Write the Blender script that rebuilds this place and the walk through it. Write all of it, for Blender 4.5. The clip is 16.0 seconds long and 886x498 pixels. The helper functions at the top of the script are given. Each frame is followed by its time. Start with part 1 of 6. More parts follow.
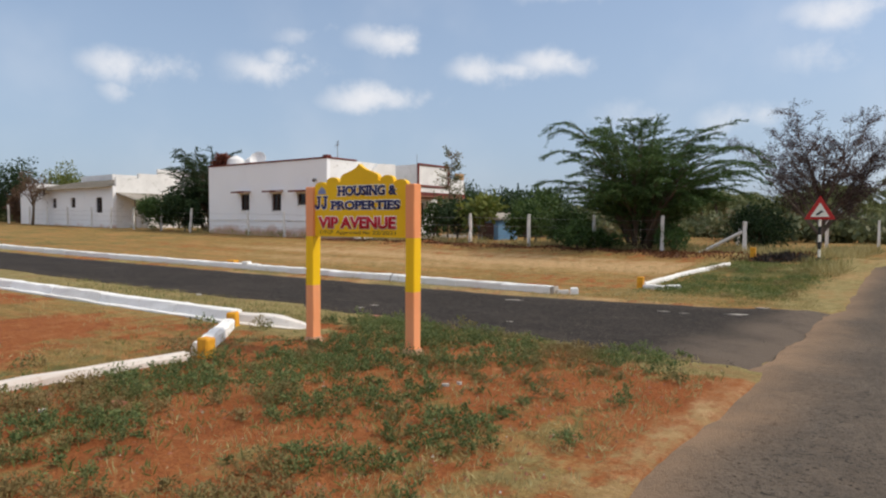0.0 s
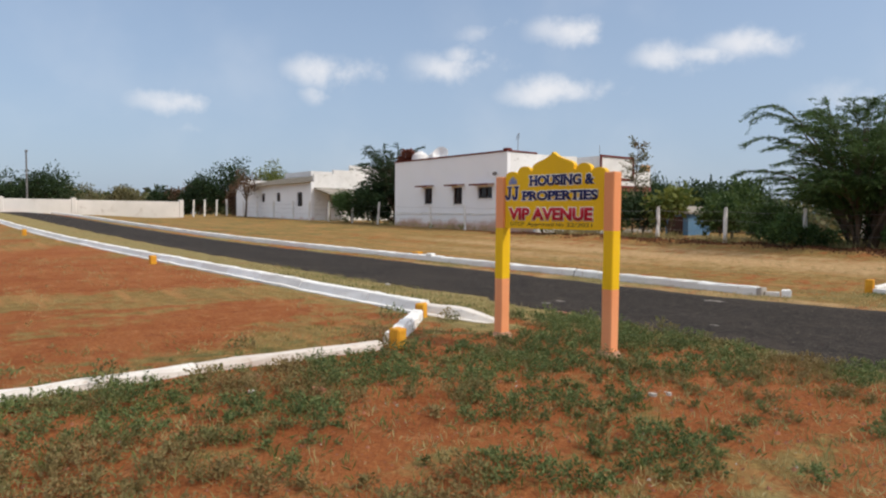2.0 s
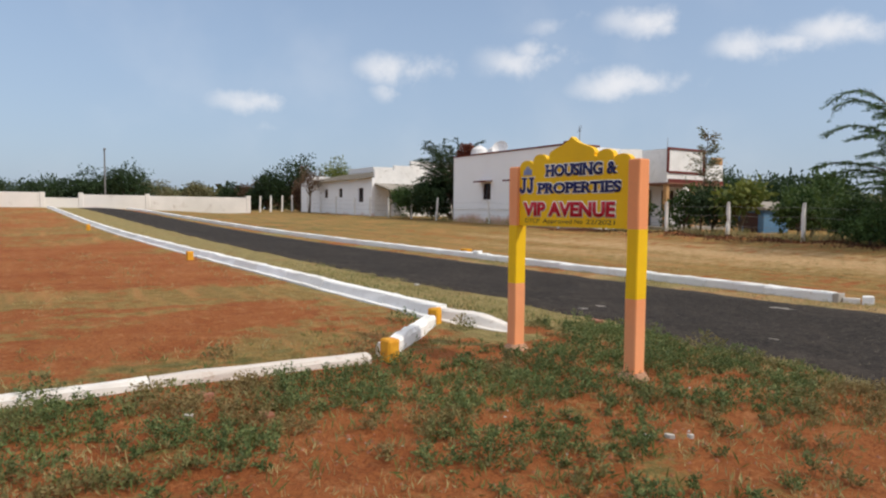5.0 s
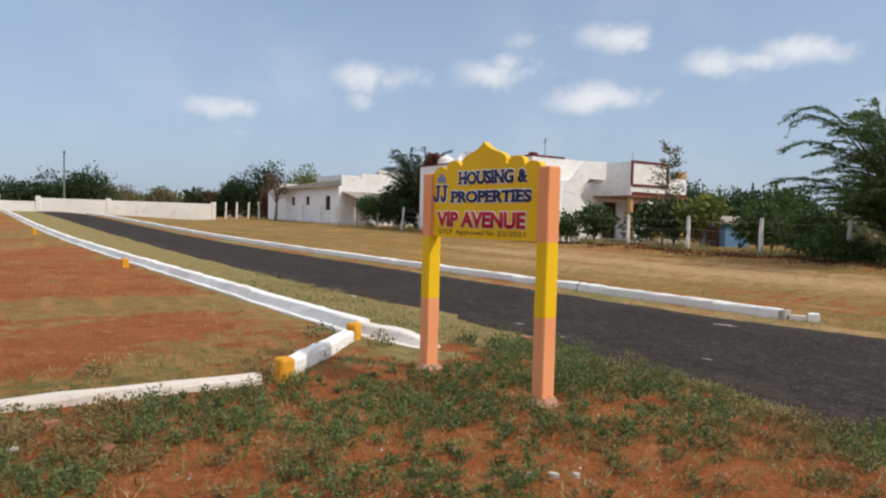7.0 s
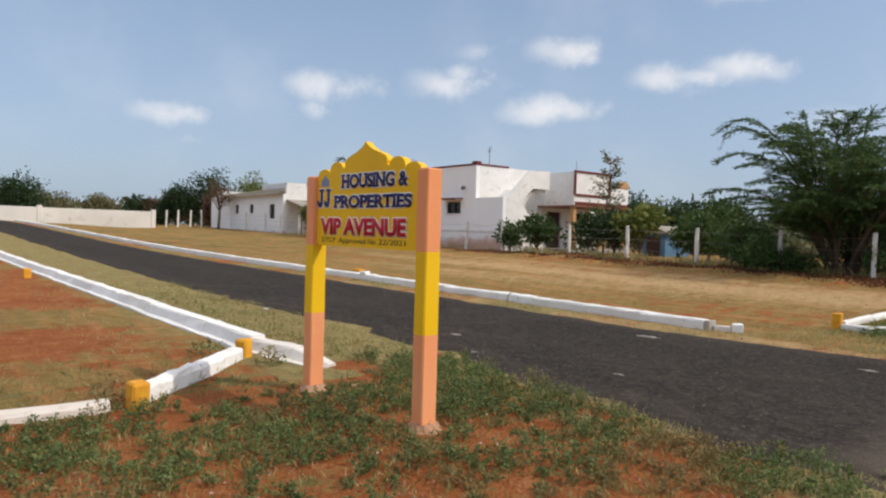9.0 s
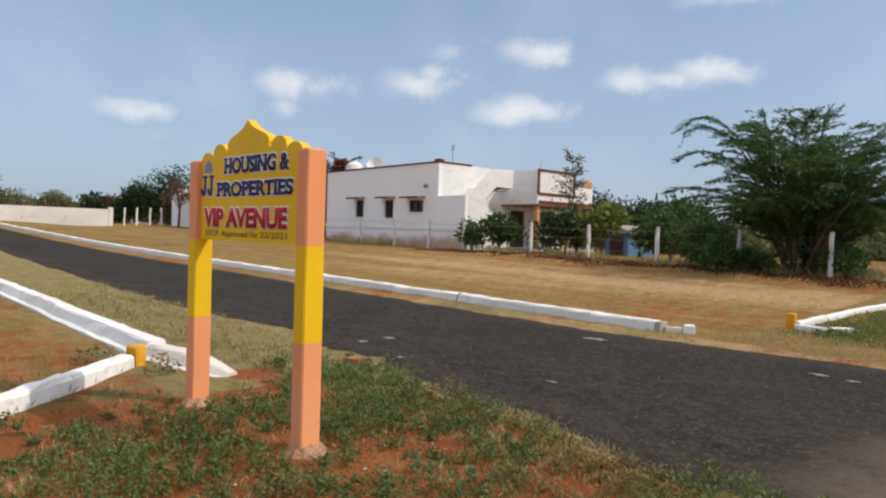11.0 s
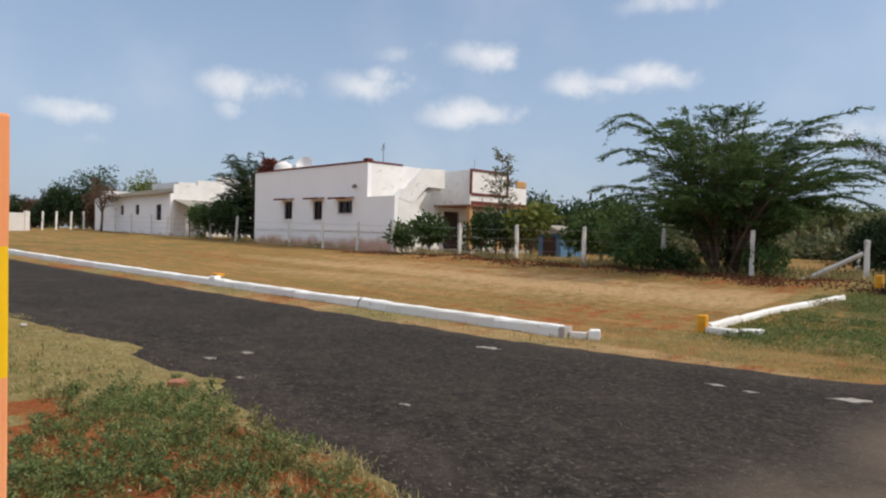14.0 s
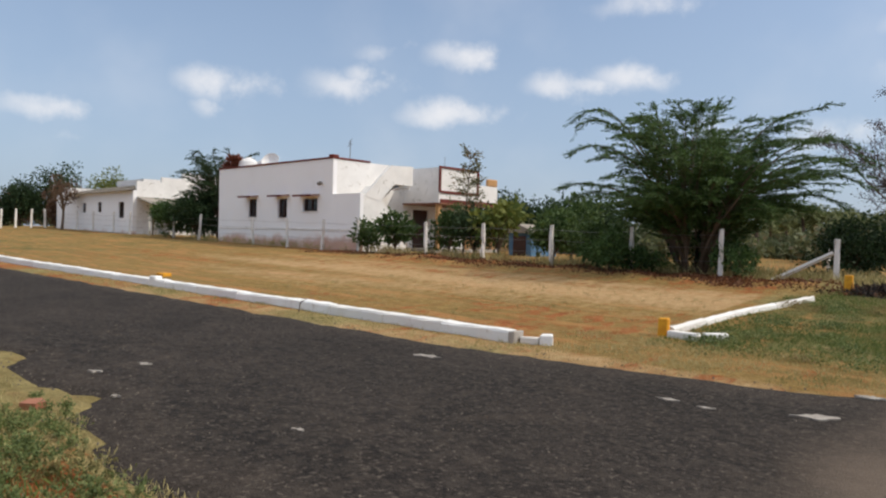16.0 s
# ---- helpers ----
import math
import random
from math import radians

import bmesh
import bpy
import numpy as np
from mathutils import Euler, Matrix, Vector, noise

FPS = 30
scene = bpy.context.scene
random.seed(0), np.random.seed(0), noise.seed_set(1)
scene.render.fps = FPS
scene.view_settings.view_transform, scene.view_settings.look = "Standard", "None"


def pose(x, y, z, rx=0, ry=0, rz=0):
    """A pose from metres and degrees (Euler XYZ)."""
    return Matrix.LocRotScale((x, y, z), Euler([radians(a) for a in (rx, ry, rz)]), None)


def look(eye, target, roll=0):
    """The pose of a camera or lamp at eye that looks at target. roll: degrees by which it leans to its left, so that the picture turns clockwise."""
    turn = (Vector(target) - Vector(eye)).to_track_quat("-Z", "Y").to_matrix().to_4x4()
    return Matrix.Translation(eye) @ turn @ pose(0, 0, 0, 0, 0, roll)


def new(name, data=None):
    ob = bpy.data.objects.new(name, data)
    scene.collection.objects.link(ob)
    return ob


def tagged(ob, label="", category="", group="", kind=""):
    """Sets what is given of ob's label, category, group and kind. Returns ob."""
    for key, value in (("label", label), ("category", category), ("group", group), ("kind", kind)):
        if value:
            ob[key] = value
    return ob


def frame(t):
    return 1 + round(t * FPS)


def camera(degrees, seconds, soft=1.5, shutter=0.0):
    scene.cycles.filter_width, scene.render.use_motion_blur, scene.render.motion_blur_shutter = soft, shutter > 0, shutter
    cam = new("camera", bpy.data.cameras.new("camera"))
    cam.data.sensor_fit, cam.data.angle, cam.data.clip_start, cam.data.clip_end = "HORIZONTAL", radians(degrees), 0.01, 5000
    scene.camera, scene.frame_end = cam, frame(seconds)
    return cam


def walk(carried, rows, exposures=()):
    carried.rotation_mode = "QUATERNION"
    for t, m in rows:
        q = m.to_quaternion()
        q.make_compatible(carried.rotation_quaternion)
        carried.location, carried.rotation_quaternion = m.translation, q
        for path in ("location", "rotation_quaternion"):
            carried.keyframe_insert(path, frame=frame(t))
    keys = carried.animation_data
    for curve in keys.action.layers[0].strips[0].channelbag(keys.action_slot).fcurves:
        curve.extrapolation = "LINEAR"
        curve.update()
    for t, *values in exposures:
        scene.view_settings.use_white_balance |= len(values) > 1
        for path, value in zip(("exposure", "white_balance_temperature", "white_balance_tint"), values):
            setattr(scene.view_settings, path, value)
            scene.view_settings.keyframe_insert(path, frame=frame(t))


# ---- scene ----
cam = camera(67.8, 16.0, 2.2)
METRES, EYE, TILT, LEAN, TURN = 6.2533, 1.4, 0.0, 0.0, 37.1
ROWS = [
    (0.0, 0.0, 0.0, 0.0, 0.01, -2.29, -0.26),
    (0.5, -0.0108, 0.0059, -0.0004, 6.77, -2.62, -0.42),
    (1.0, -0.0224, 0.0211, -0.0011, 10.83, -2.76, -0.4),
    (1.5, -0.0336, 0.0346, -0.0052, 11.85, -2.8, -0.45),
    (2.0, -0.0348, 0.0556, -0.0048, 15.24, -2.91, -0.5),
    (2.5, -0.0299, 0.0932, -0.0047, 20.69, -3.17, -0.34),
    (3.0, -0.0292, 0.1211, -0.0057, 21.41, -3.27, -0.51),
    (3.5, -0.0262, 0.1481, -0.0061, 21.73, -3.42, -0.4),
    (6.0, 0.0616, 0.2706, -0.0038, 20.4, -3.06, -0.8),
    (6.5, 0.079, 0.2941, -0.004, 19.85, -2.84, -1.02),
    (7.0, 0.0904, 0.3214, -0.0037, 19.03, -2.43, -1.43),
    (7.5, 0.1015, 0.3473, -0.0054, 17.92, -2.05, -1.42),
    (8.0, 0.1226, 0.3714, -0.0051, 16.79, -1.78, -1.51),
    (8.5, 0.1442, 0.392, -0.0049, 16.08, -1.63, -1.36),
    (9.0, 0.1544, 0.422, -0.0037, 15.06, -1.51, -1.64),
    (11.5, 0.2314, 0.5661, -0.0102, 12.13, -1.49, -1.61),
    (12.0, 0.2604, 0.591, -0.0086, 11.61, -1.5, -1.46),
    (12.5, 0.2755, 0.6182, -0.0114, 11.07, -1.4, -1.51),
    (13.0, 0.2821, 0.6519, -0.0096, 9.56, -1.23, -1.49),
    (13.5, 0.307, 0.6858, -0.0127, 8.59, -1.16, -1.53),
    (14.0, 0.3268, 0.7159, -0.0122, 8.19, -1.12, -1.34),
    (14.5, 0.334, 0.756, -0.0127, 7.9, -1.11, -1.44),
    (15.0, 0.3576, 0.7904, -0.0131, 7.39, -1.14, -1.48),
    (15.5, 0.3764, 0.8209, -0.0142, 6.8, -1.14, -1.33),
    (16.0, 0.3953, 0.8563, -0.0162, 6.37, -1.11, -1.47),
]
walk(cam, [(t, pose(0, 0, EYE, TILT, LEAN, TURN) @ pose(METRES * x, METRES * y, METRES * z, 90 + pitch, roll, yaw)) for t, x, y, z, yaw, pitch, roll in ROWS])

# ---- world, sun ----
SUN_EL, SUN_AZ = radians(45), radians(36)     # azimuth from +x towards +y
world = bpy.data.worlds.new("sky")
scene.world = world
world.use_nodes = True
WN, WL = world.node_tree.nodes, world.node_tree.links
WN.clear()


def wmath(op, a, b=None, c=None):
    n = WN.new("ShaderNodeMath")
    n.operation = op
    for i, v in enumerate((a, b, c)):
        if v is None:
            continue
        if isinstance(v, (int, float)):
            n.inputs[i].default_value = v
        else:
            WL.new(v, n.inputs[i])
    return n.outputs[0]


def build_sky():
    sky = WN.new("ShaderNodeTexSky")
    sky.sky_type = "NISHITA"
    sky.sun_disc = False
    sky.sun_elevation = SUN_EL
    sky.sun_rotation = radians(90) - SUN_AZ
    sky.altitude = 200
    sky.air_density, sky.dust_density, sky.ozone_density = 1.0, 2.2, 1.6
    coord = WN.new("ShaderNodeTexCoord")
    split = WN.new("ShaderNodeSeparateXYZ")
    WL.new(coord.outputs["Generated"], split.inputs[0])
    soft = WN.new("ShaderNodeTexNoise")
    soft.inputs["Scale"].default_value, soft.inputs["Detail"].default_value, soft.inputs["Roughness"].default_value = 11, 5, 0.6
    WL.new(coord.outputs["Generated"], soft.inputs["Vector"])
    warp = WN.new("ShaderNodeSeparateColor")
    WL.new(soft.outputs["Color"], warp.inputs[0])
    az = wmath("ADD", wmath("ARCTAN2", split.outputs[1], split.outputs[0]), wmath("MULTIPLY", wmath("SUBTRACT", warp.outputs[0], 0.5), 0.12))
    el_true = wmath("ARCSINE", split.outputs[2])
    el = wmath("ADD", el_true, wmath("MULTIPLY", wmath("SUBTRACT", warp.outputs[1], 0.5), 0.05))
    fine = WN.new("ShaderNodeTexNoise")
    fine.inputs["Scale"].default_value, fine.inputs["Detail"].default_value, fine.inputs["Roughness"].default_value = 22, 6, 0.6
    WL.new(coord.outputs["Generated"], fine.inputs["Vector"])
    big = WN.new("ShaderNodeTexNoise")
    big.inputs["Scale"].default_value, big.inputs["Detail"].default_value = 5, 4
    WL.new(coord.outputs["Generated"], big.inputs["Vector"])
    # cumulus puffs: azimuth, elevation, half width, half height, density
    puffs = [(2.885, 0.154, 0.052, 0.017, 0.85), (2.663, 0.207, 0.055, 0.024, 1.0), (2.672, 0.173, 0.024, 0.014, 0.7), (2.478, 0.219, 0.07, 0.022, 1.0),
             (2.455, 0.238, 0.035, 0.018, 0.9), (2.433, 0.268, 0.055, 0.014, 0.6), (2.304, 0.264, 0.046, 0.023, 1.0), (2.165, 0.222, 0.054, 0.02, 1.0),
             (2.056, 0.231, 0.056, 0.02, 1.05), (2.11, 0.224, 0.05, 0.014, 0.95), (2.323, 0.185, 0.078, 0.018, 1.1), (2.842, 0.116, 0.045, 0.014, 0.55), (2.04, 0.33, 0.075, 0.016, 0.8),
             (1.691, 0.27, 0.067, 0.024, 0.9), (1.725, 0.218, 0.06, 0.022, 0.7), (1.812, 0.143, 0.055, 0.028, 0.7), (1.95, 0.157, 0.065, 0.025, 0.7)]
    total = None
    for a, e, w, h, d in puffs:
        u = wmath("DIVIDE", wmath("SUBTRACT", az, a), w)
        v = wmath("DIVIDE", wmath("SUBTRACT", el, e), h)
        r = wmath("ADD", wmath("MULTIPLY", u, u), wmath("MULTIPLY", v, v))
        m = wmath("MULTIPLY", wmath("EXPONENT", wmath("MULTIPLY", r, -0.6)), d)
        total = m if total is None else wmath("MAXIMUM", total, m)
    ragged = wmath("ADD", total, wmath("MULTIPLY", wmath("SUBTRACT", fine.outputs[0], 0.5), 0.9))
    ramp = WN.new("ShaderNodeMapRange")
    ramp.interpolation_type = "SMOOTHSTEP"
    ramp.inputs["From Min"].default_value, ramp.inputs["From Max"].default_value = 0.3, 1.25
    WL.new(ragged, ramp.inputs["Value"])
    veil = WN.new("ShaderNodeMapRange")
    veil.interpolation_type = "SMOOTHSTEP"
    veil.inputs["From Min"].default_value, veil.inputs["From Max"].default_value, veil.inputs["To Max"].default_value = 0.45, 0.8, 0.16
    WL.new(big.outputs[0], veil.inputs["Value"])
    # unseen bright cumulus, added above the view to raise fill light on shaded walls
    field = WN.new("ShaderNodeMapRange")
    field.interpolation_type = "SMOOTHSTEP"
    field.inputs["From Min"].default_value, field.inputs["From Max"].default_value, field.inputs["To Max"].default_value = 0.34, 0.52, 0.92
    WL.new(wmath("ADD", wmath("MULTIPLY", soft.outputs["Fac"], 0.6), wmath("MULTIPLY", big.outputs["Fac"], 0.4)), field.inputs["Value"])
    high = WN.new("ShaderNodeMapRange")
    high.interpolation_type = "SMOOTHSTEP"
    high.inputs["From Min"].default_value, high.inputs["From Max"].default_value = 0.35, 0.52
    WL.new(el_true, high.inputs["Value"])
    cover = wmath("MAXIMUM", wmath("MULTIPLY", ramp.outputs[0], 0.8), wmath("MAXIMUM", veil.outputs[0], wmath("MULTIPLY", field.outputs[0], high.outputs[0])))
    # pale haze that thickens towards the horizon
    haze = WN.new("ShaderNodeMapRange")
    haze.interpolation_type = "SMOOTHSTEP"
    haze.inputs["From Min"].default_value, haze.inputs["From Max"].default_value = 0.75, 0.0
    haze.inputs["To Min"].default_value, haze.inputs["To Max"].default_value = 0.0, HAZE
    WL.new(el_true, haze.inputs["Value"])
    mixh = WN.new("ShaderNodeMix")
    mixh.data_type = "RGBA"
    WL.new(haze.outputs[0], mixh.inputs[0])
    WL.new(sky.outputs[0], mixh.inputs[6])
    mixh.inputs[7].default_value = HAZE_COLOUR
    mix = WN.new("ShaderNodeMix")
    mix.data_type = "RGBA"
    WL.new(cover, mix.inputs[0])
    WL.new(mixh.outputs[2], mix.inputs[6])
    mix.inputs[7].default_value = CLOUD_COLOUR
    bg = WN.new("ShaderNodeBackground")
    bg.inputs[1].default_value = SKY_STRENGTH
    WL.new(mix.outputs[2], bg.inputs[0])
    out = WN.new("ShaderNodeOutputWorld")
    WL.new(bg.outputs[0], out.inputs[0])


SKY_STRENGTH = 0.15
HAZE = 0.7
HAZE_COLOUR = (2.6, 3.3, 4.4, 1)
CLOUD_COLOUR = (6.3, 6.2, 6.25, 1)
build_sky()
sun = new("sun", bpy.data.lights.new("sun", "SUN"))
sun.data.energy, sun.data.angle, sun.data.color = 2.6, radians(0.7), (1.0, 0.91, 0.77)
sun_way = Vector((math.cos(SUN_EL) * math.cos(SUN_AZ), math.cos(SUN_EL) * math.sin(SUN_AZ), math.sin(SUN_EL)))
sun.matrix_world = look(sun_way * 60, (0, 0, 0))

# ---- materials ----


class Nodes:
    """A small builder for procedural materials."""

    def __init__(self, name):
        self.mat = bpy.data.materials.new(name)
        self.mat.use_nodes = True
        self.n, self.l = self.mat.node_tree.nodes, self.mat.node_tree.links
        self.bsdf = self.n["Principled BSDF"]
        self.pos = self.n.new("ShaderNodeNewGeometry").outputs["Position"]

    def put(self, value, socket):
        if isinstance(value, (int, float)):
            socket.default_value = value
        elif isinstance(value, tuple):
            socket.default_value = (*value, 1) if len(value) == 3 else value
        else:
            self.l.new(value, socket)

    def noise(self, scale, detail=4, rough=0.55, stretch=(1, 1, 1), dist=0.0):
        m = self.n.new("ShaderNodeMapping")
        m.inputs["Scale"].default_value = stretch
        self.l.new(self.pos, m.inputs[0])
        t = self.n.new("ShaderNodeTexNoise")
        t.inputs["Scale"].default_value, t.inputs["Detail"].default_value = scale, detail
        t.inputs["Roughness"].default_value, t.inputs["Distortion"].default_value = rough, dist
        self.l.new(m.outputs[0], t.inputs["Vector"])
        return t.outputs[0]

    def voronoi(self, scale, feature="F1"):
        t = self.n.new("ShaderNodeTexVoronoi")
        t.feature = feature
        t.inputs["Scale"].default_value = scale
        self.l.new(self.pos, t.inputs["Vector"])
        return t.outputs[0]

    def range(self, v, a, b, c=0.0, d=1.0):
        m = self.n.new("ShaderNodeMapRange")
        m.interpolation_type = "SMOOTHSTEP"
        self.put(v, m.inputs["Value"])
        for key, value in (("From Min", a), ("From Max", b), ("To Min", c), ("To Max", d)):
            m.inputs[key].default_value = value
        return m.outputs[0]

    def math(self, op, a, b):
        m = self.n.new("ShaderNodeMath")
        m.operation = op
        self.put(a, m.inputs[0])
        self.put(b, m.inputs[1])
        return m.outputs[0]

    def mix(self, f, a, b, mode="MIX"):
        m = self.n.new("ShaderNodeMix")
        m.data_type, m.blend_type = "RGBA", mode
        self.put(f, m.inputs[0])
        self.put(a, m.inputs[6])
        self.put(b, m.inputs[7])
        return m.outputs[2]

    def attr(self, name):
        a = self.n.new("ShaderNodeAttribute")
        a.attribute_name = name
        s = self.n.new("ShaderNodeSeparateColor")
        self.l.new(a.outputs["Color"], s.inputs[0])
        return s.outputs

    def alpha(self, name):
        a = self.n.new("ShaderNodeAttribute")
        a.attribute_name = name
        return a.outputs["Alpha"]

    def split(self):
        s = self.n.new("ShaderNodeSeparateXYZ")
        self.l.new(self.pos, s.inputs[0])
        return s.outputs

    def random(self):
        return self.n.new("ShaderNodeObjectInfo").outputs["Random"]

    def island(self):
        return self.n.new("ShaderNodeNewGeometry").outputs["Random Per Island"]

    def bump(self, height, strength, distance):
        b = self.n.new("ShaderNodeBump")
        b.inputs["Strength"].default_value, b.inputs["Distance"].default_value = strength, distance
        self.put(height, b.inputs["Height"])
        self.l.new(b.outputs[0], self.bsdf.inputs["Normal"])

    def done(self, colour, rough=0.9, metal=0.0, spec=0.3):
        self.put(colour, self.bsdf.inputs["Base Color"])
        self.put(rough, self.bsdf.inputs["Roughness"])
        self.bsdf.inputs["Metallic"].default_value = metal
        self.bsdf.inputs["Specular IOR Level"].default_value = spec
        return self.mat


def weathered(name, a, b, dirt, grain=9.0, patch=1.2, rough=0.85, dirty=0.5, bump=0.3, depth=0.01, metal=0.0, spec=0.3, varied=0.0):
    """Paint, plaster, concrete, wood: two tones, grain, patches of dirt."""
    k = Nodes(name)
    base = k.mix(k.range(k.noise(patch, 5), 0.35, 0.68), a, b)
    stain = k.range(k.noise(patch * 2.3, 8, 0.65, dist=0.6), 0.56, 0.74, 0, dirty)
    base = k.mix(stain, base, dirt)
    if varied:
        base = k.mix(k.range(k.random(), 0, 1, 0, varied), base, dirt)
    g = k.noise(grain * 6, 6, 0.7)
    base = k.mix(k.range(g, 0.3, 0.7, 0.0, 0.16), base, dirt)
    k.bump(g, bump, depth)
    return k.done(base, rough, metal, spec)


def leafy(name, dark, light, dry=None, share=0.0):
    k = Nodes(name)
    base = k.mix(k.range(k.island(), 0, 1), dark, light)
    base = k.mix(k.range(k.noise(0.9, 3), 0.35, 0.7, 0, 0.5), base, light)
    if dry:
        base = k.mix(k.range(k.noise(0.6, 3, dist=1.0), 0.62 - share * 0.3, 0.75 - share * 0.3, 0, 0.9), base, dry)
    k.bsdf.inputs["Subsurface Weight"].default_value = 0.0
    k.bsdf.inputs["Transmission Weight"].default_value = 0.0
    m = k.done(base, 0.6, 0, 0.25)
    # thin leaves let some light through
    t = k.n.new("ShaderNodeBsdfTranslucent")
    k.l.new(base, t.inputs[0])
    mix = k.n.new("ShaderNodeMixShader")
    mix.inputs[0].default_value = 0.28
    k.l.new(k.bsdf.outputs[0], mix.inputs[1])
    k.l.new(t.outputs[0], mix.inputs[2])
    k.l.new(mix.outputs[0], k.n["Material Output"].inputs[0])
    return m


def ground_material():
    k = Nodes("soil_and_dry_grass")
    w = k.attr("cover")
    n1, n2, n3 = k.noise(0.9, 6, 0.6), k.noise(5, 6, 0.65), k.noise(34, 5, 0.7)
    soil = k.noise(0.35, 5, 0.6)
    streak = k.noise(1.0, 5, 0.6, stretch=(0.35, 2.6, 1))
    red = k.mix(k.range(n1, 0.3, 0.7), (0.34, 0.108, 0.035), (0.44, 0.172, 0.063))
    red = k.mix(k.range(n2, 0.52, 0.68, 0, 0.6), red, (0.58, 0.28, 0.125))
    red = k.mix(k.range(k.noise(2.2, 7, 0.7, dist=0.4), 0.5, 0.66, 0, 0.6), red, (0.27, 0.085, 0.03))
    red = k.mix(k.range(k.noise(17, 6, 0.75), 0.6, 0.7, 0, 0.5), red, (0.44, 0.29, 0.12))
    red = k.mix(k.range(n3, 0.3, 0.65, 0.7, 0), red, (0.18, 0.055, 0.022))
    dry = k.mix(k.range(n2, 0.3, 0.7), (0.27, 0.175, 0.058), (0.44, 0.3, 0.11))
    dry = k.mix(k.range(n3, 0.35, 0.7, 0.6, 0), dry, (0.14, 0.09, 0.036))
    dry = k.mix(k.range(streak, 0.48, 0.66, 0, 0.75), dry, (0.46, 0.23, 0.09))
    dry = k.mix(k.range(k.noise(0.8, 5, 0.6, stretch=(0.3, 2.2, 1), dist=0.5), 0.52, 0.68, 0, 0.45), dry, (0.2, 0.145, 0.055))
    green = k.mix(k.range(n2, 0.35, 0.65), (0.09, 0.11, 0.035), (0.2, 0.2, 0.075))
    green = k.mix(k.range(n3, 0.35, 0.7, 0.5, 0), green, (0.05, 0.055, 0.02))
    jitter = k.math("ADD", k.math("MULTIPLY", k.math("SUBTRACT", k.noise(2.6, 8, 0.78), 0.5), 2.1), k.math("MULTIPLY", k.math("SUBTRACT", k.noise(1.3, 7, 0.7, stretch=(2.4, 0.55, 1)), 0.5), 1.7))
    base = k.mix(k.range(k.math("ADD", w[1], jitter), 0.32, 0.62), red, dry)
    base = k.mix(k.range(k.math("ADD", w[2], k.math("MULTIPLY", jitter, 0.8)), 0.38, 0.7, 0, 0.9), base, green)
    base = k.mix(k.range(k.math("ADD", w[0], k.math("MULTIPLY", jitter, 0.55)), 0.2, 0.75, 0, 0.85), base, k.mix(k.range(n2, 0.3, 0.7), (0.46, 0.29, 0.14), (0.58, 0.4, 0.22)))
    straw = k.mix(k.range(n2, 0.3, 0.7), (0.27, 0.215, 0.09), (0.46, 0.38, 0.175))
    straw = k.mix(k.range(k.noise(9, 6, 0.7, stretch=(0.5, 1.6, 1)), 0.5, 0.68, 0, 0.6), straw, (0.15, 0.145, 0.05))
    straw = k.mix(k.range(k.noise(1.7, 6, 0.65), 0.5, 0.66, 0, 0.7), straw, (0.36, 0.22, 0.1))
    straw = k.mix(k.range(n3, 0.35, 0.7, 0.5, 0), straw, (0.15, 0.125, 0.05))
    base = k.mix(k.range(k.math("ADD", k.alpha("cover"), k.math("MULTIPLY", jitter, 0.5)), 0.3, 0.7, 0, 0.95), base, straw)
    pebbles = k.range(k.voronoi(26), 0.0, 0.16, 0.55, 0)
    base = k.mix(k.math("MULTIPLY", pebbles, k.range(n1, 0.5, 0.65)), base, (0.55, 0.42, 0.3))
    h = k.math("ADD", n3, k.math("MULTIPLY", n2, 1.5))
    k.bump(h, 0.9, 0.05)
    return k.done(base, 0.97, 0, 0.1)


def asphalt(name, dark, light, dust, dusty):
    k = Nodes(name)
    grit = k.voronoi(75)
    base = k.mix(k.range(k.noise(0.7, 6, 0.6), 0.35, 0.7), dark, light)
    base = k.mix(k.range(grit, 0.05, 0.5, 0.55, 0), base, light)
    base = k.mix(k.range(k.noise(24, 3, 0.6), 0.56, 0.64, 0, 0.75), base, (0.125, 0.105, 0.088))
    base = k.mix(k.range(k.noise(31, 3, 0.6), 0.57, 0.64, 0, 0.85), base, (0.008, 0.0075, 0.007))
    base = k.mix(k.range(k.noise(14, 5, 0.75), 0.3, 0.5, 0.75, 0), base, (0.012, 0.011, 0.0105))
    base = k.mix(k.range(k.noise(30, 4, 0.7), 0.3, 0.45, 0.7, 0), base, (0.012, 0.011, 0.011))
    base = k.mix(k.range(k.noise(7, 8, 0.8), 0.42, 0.6, 0, 0.55), base, (0.062, 0.052, 0.044))
    base = k.mix(k.range(k.noise(19, 6, 0.8), 0.55, 0.66, 0, 0.5), base, (0.012, 0.011, 0.01))
    base = k.mix(k.range(k.noise(11, 8, 0.7), 0.62, 0.72, 0, 0.5), base, (0.13, 0.1, 0.08))
    base = k.mix(k.range(k.noise(1.3, 7, 0.7, dist=0.8), 0.5, 0.78, 0, dusty), base, dust)
    base = k.mix(k.range(k.noise(2.1, 6, 0.7, stretch=(0.6, 1.5, 1), dist=0.5), 0.54, 0.7, 0, 0.55), base, dark)
    # dust blown over it from the old road and the verges
    base = k.mix(k.math("MULTIPLY", k.attr("dust")[0], k.range(k.noise(3, 7, 0.7), 0.25, 0.6, 0.55, 1.0)), base, dust)
    k.bump(k.math("ADD", grit, k.noise(40, 5)), 0.6, 0.012)
    return k.done(base, 0.93, 0, 0.14)


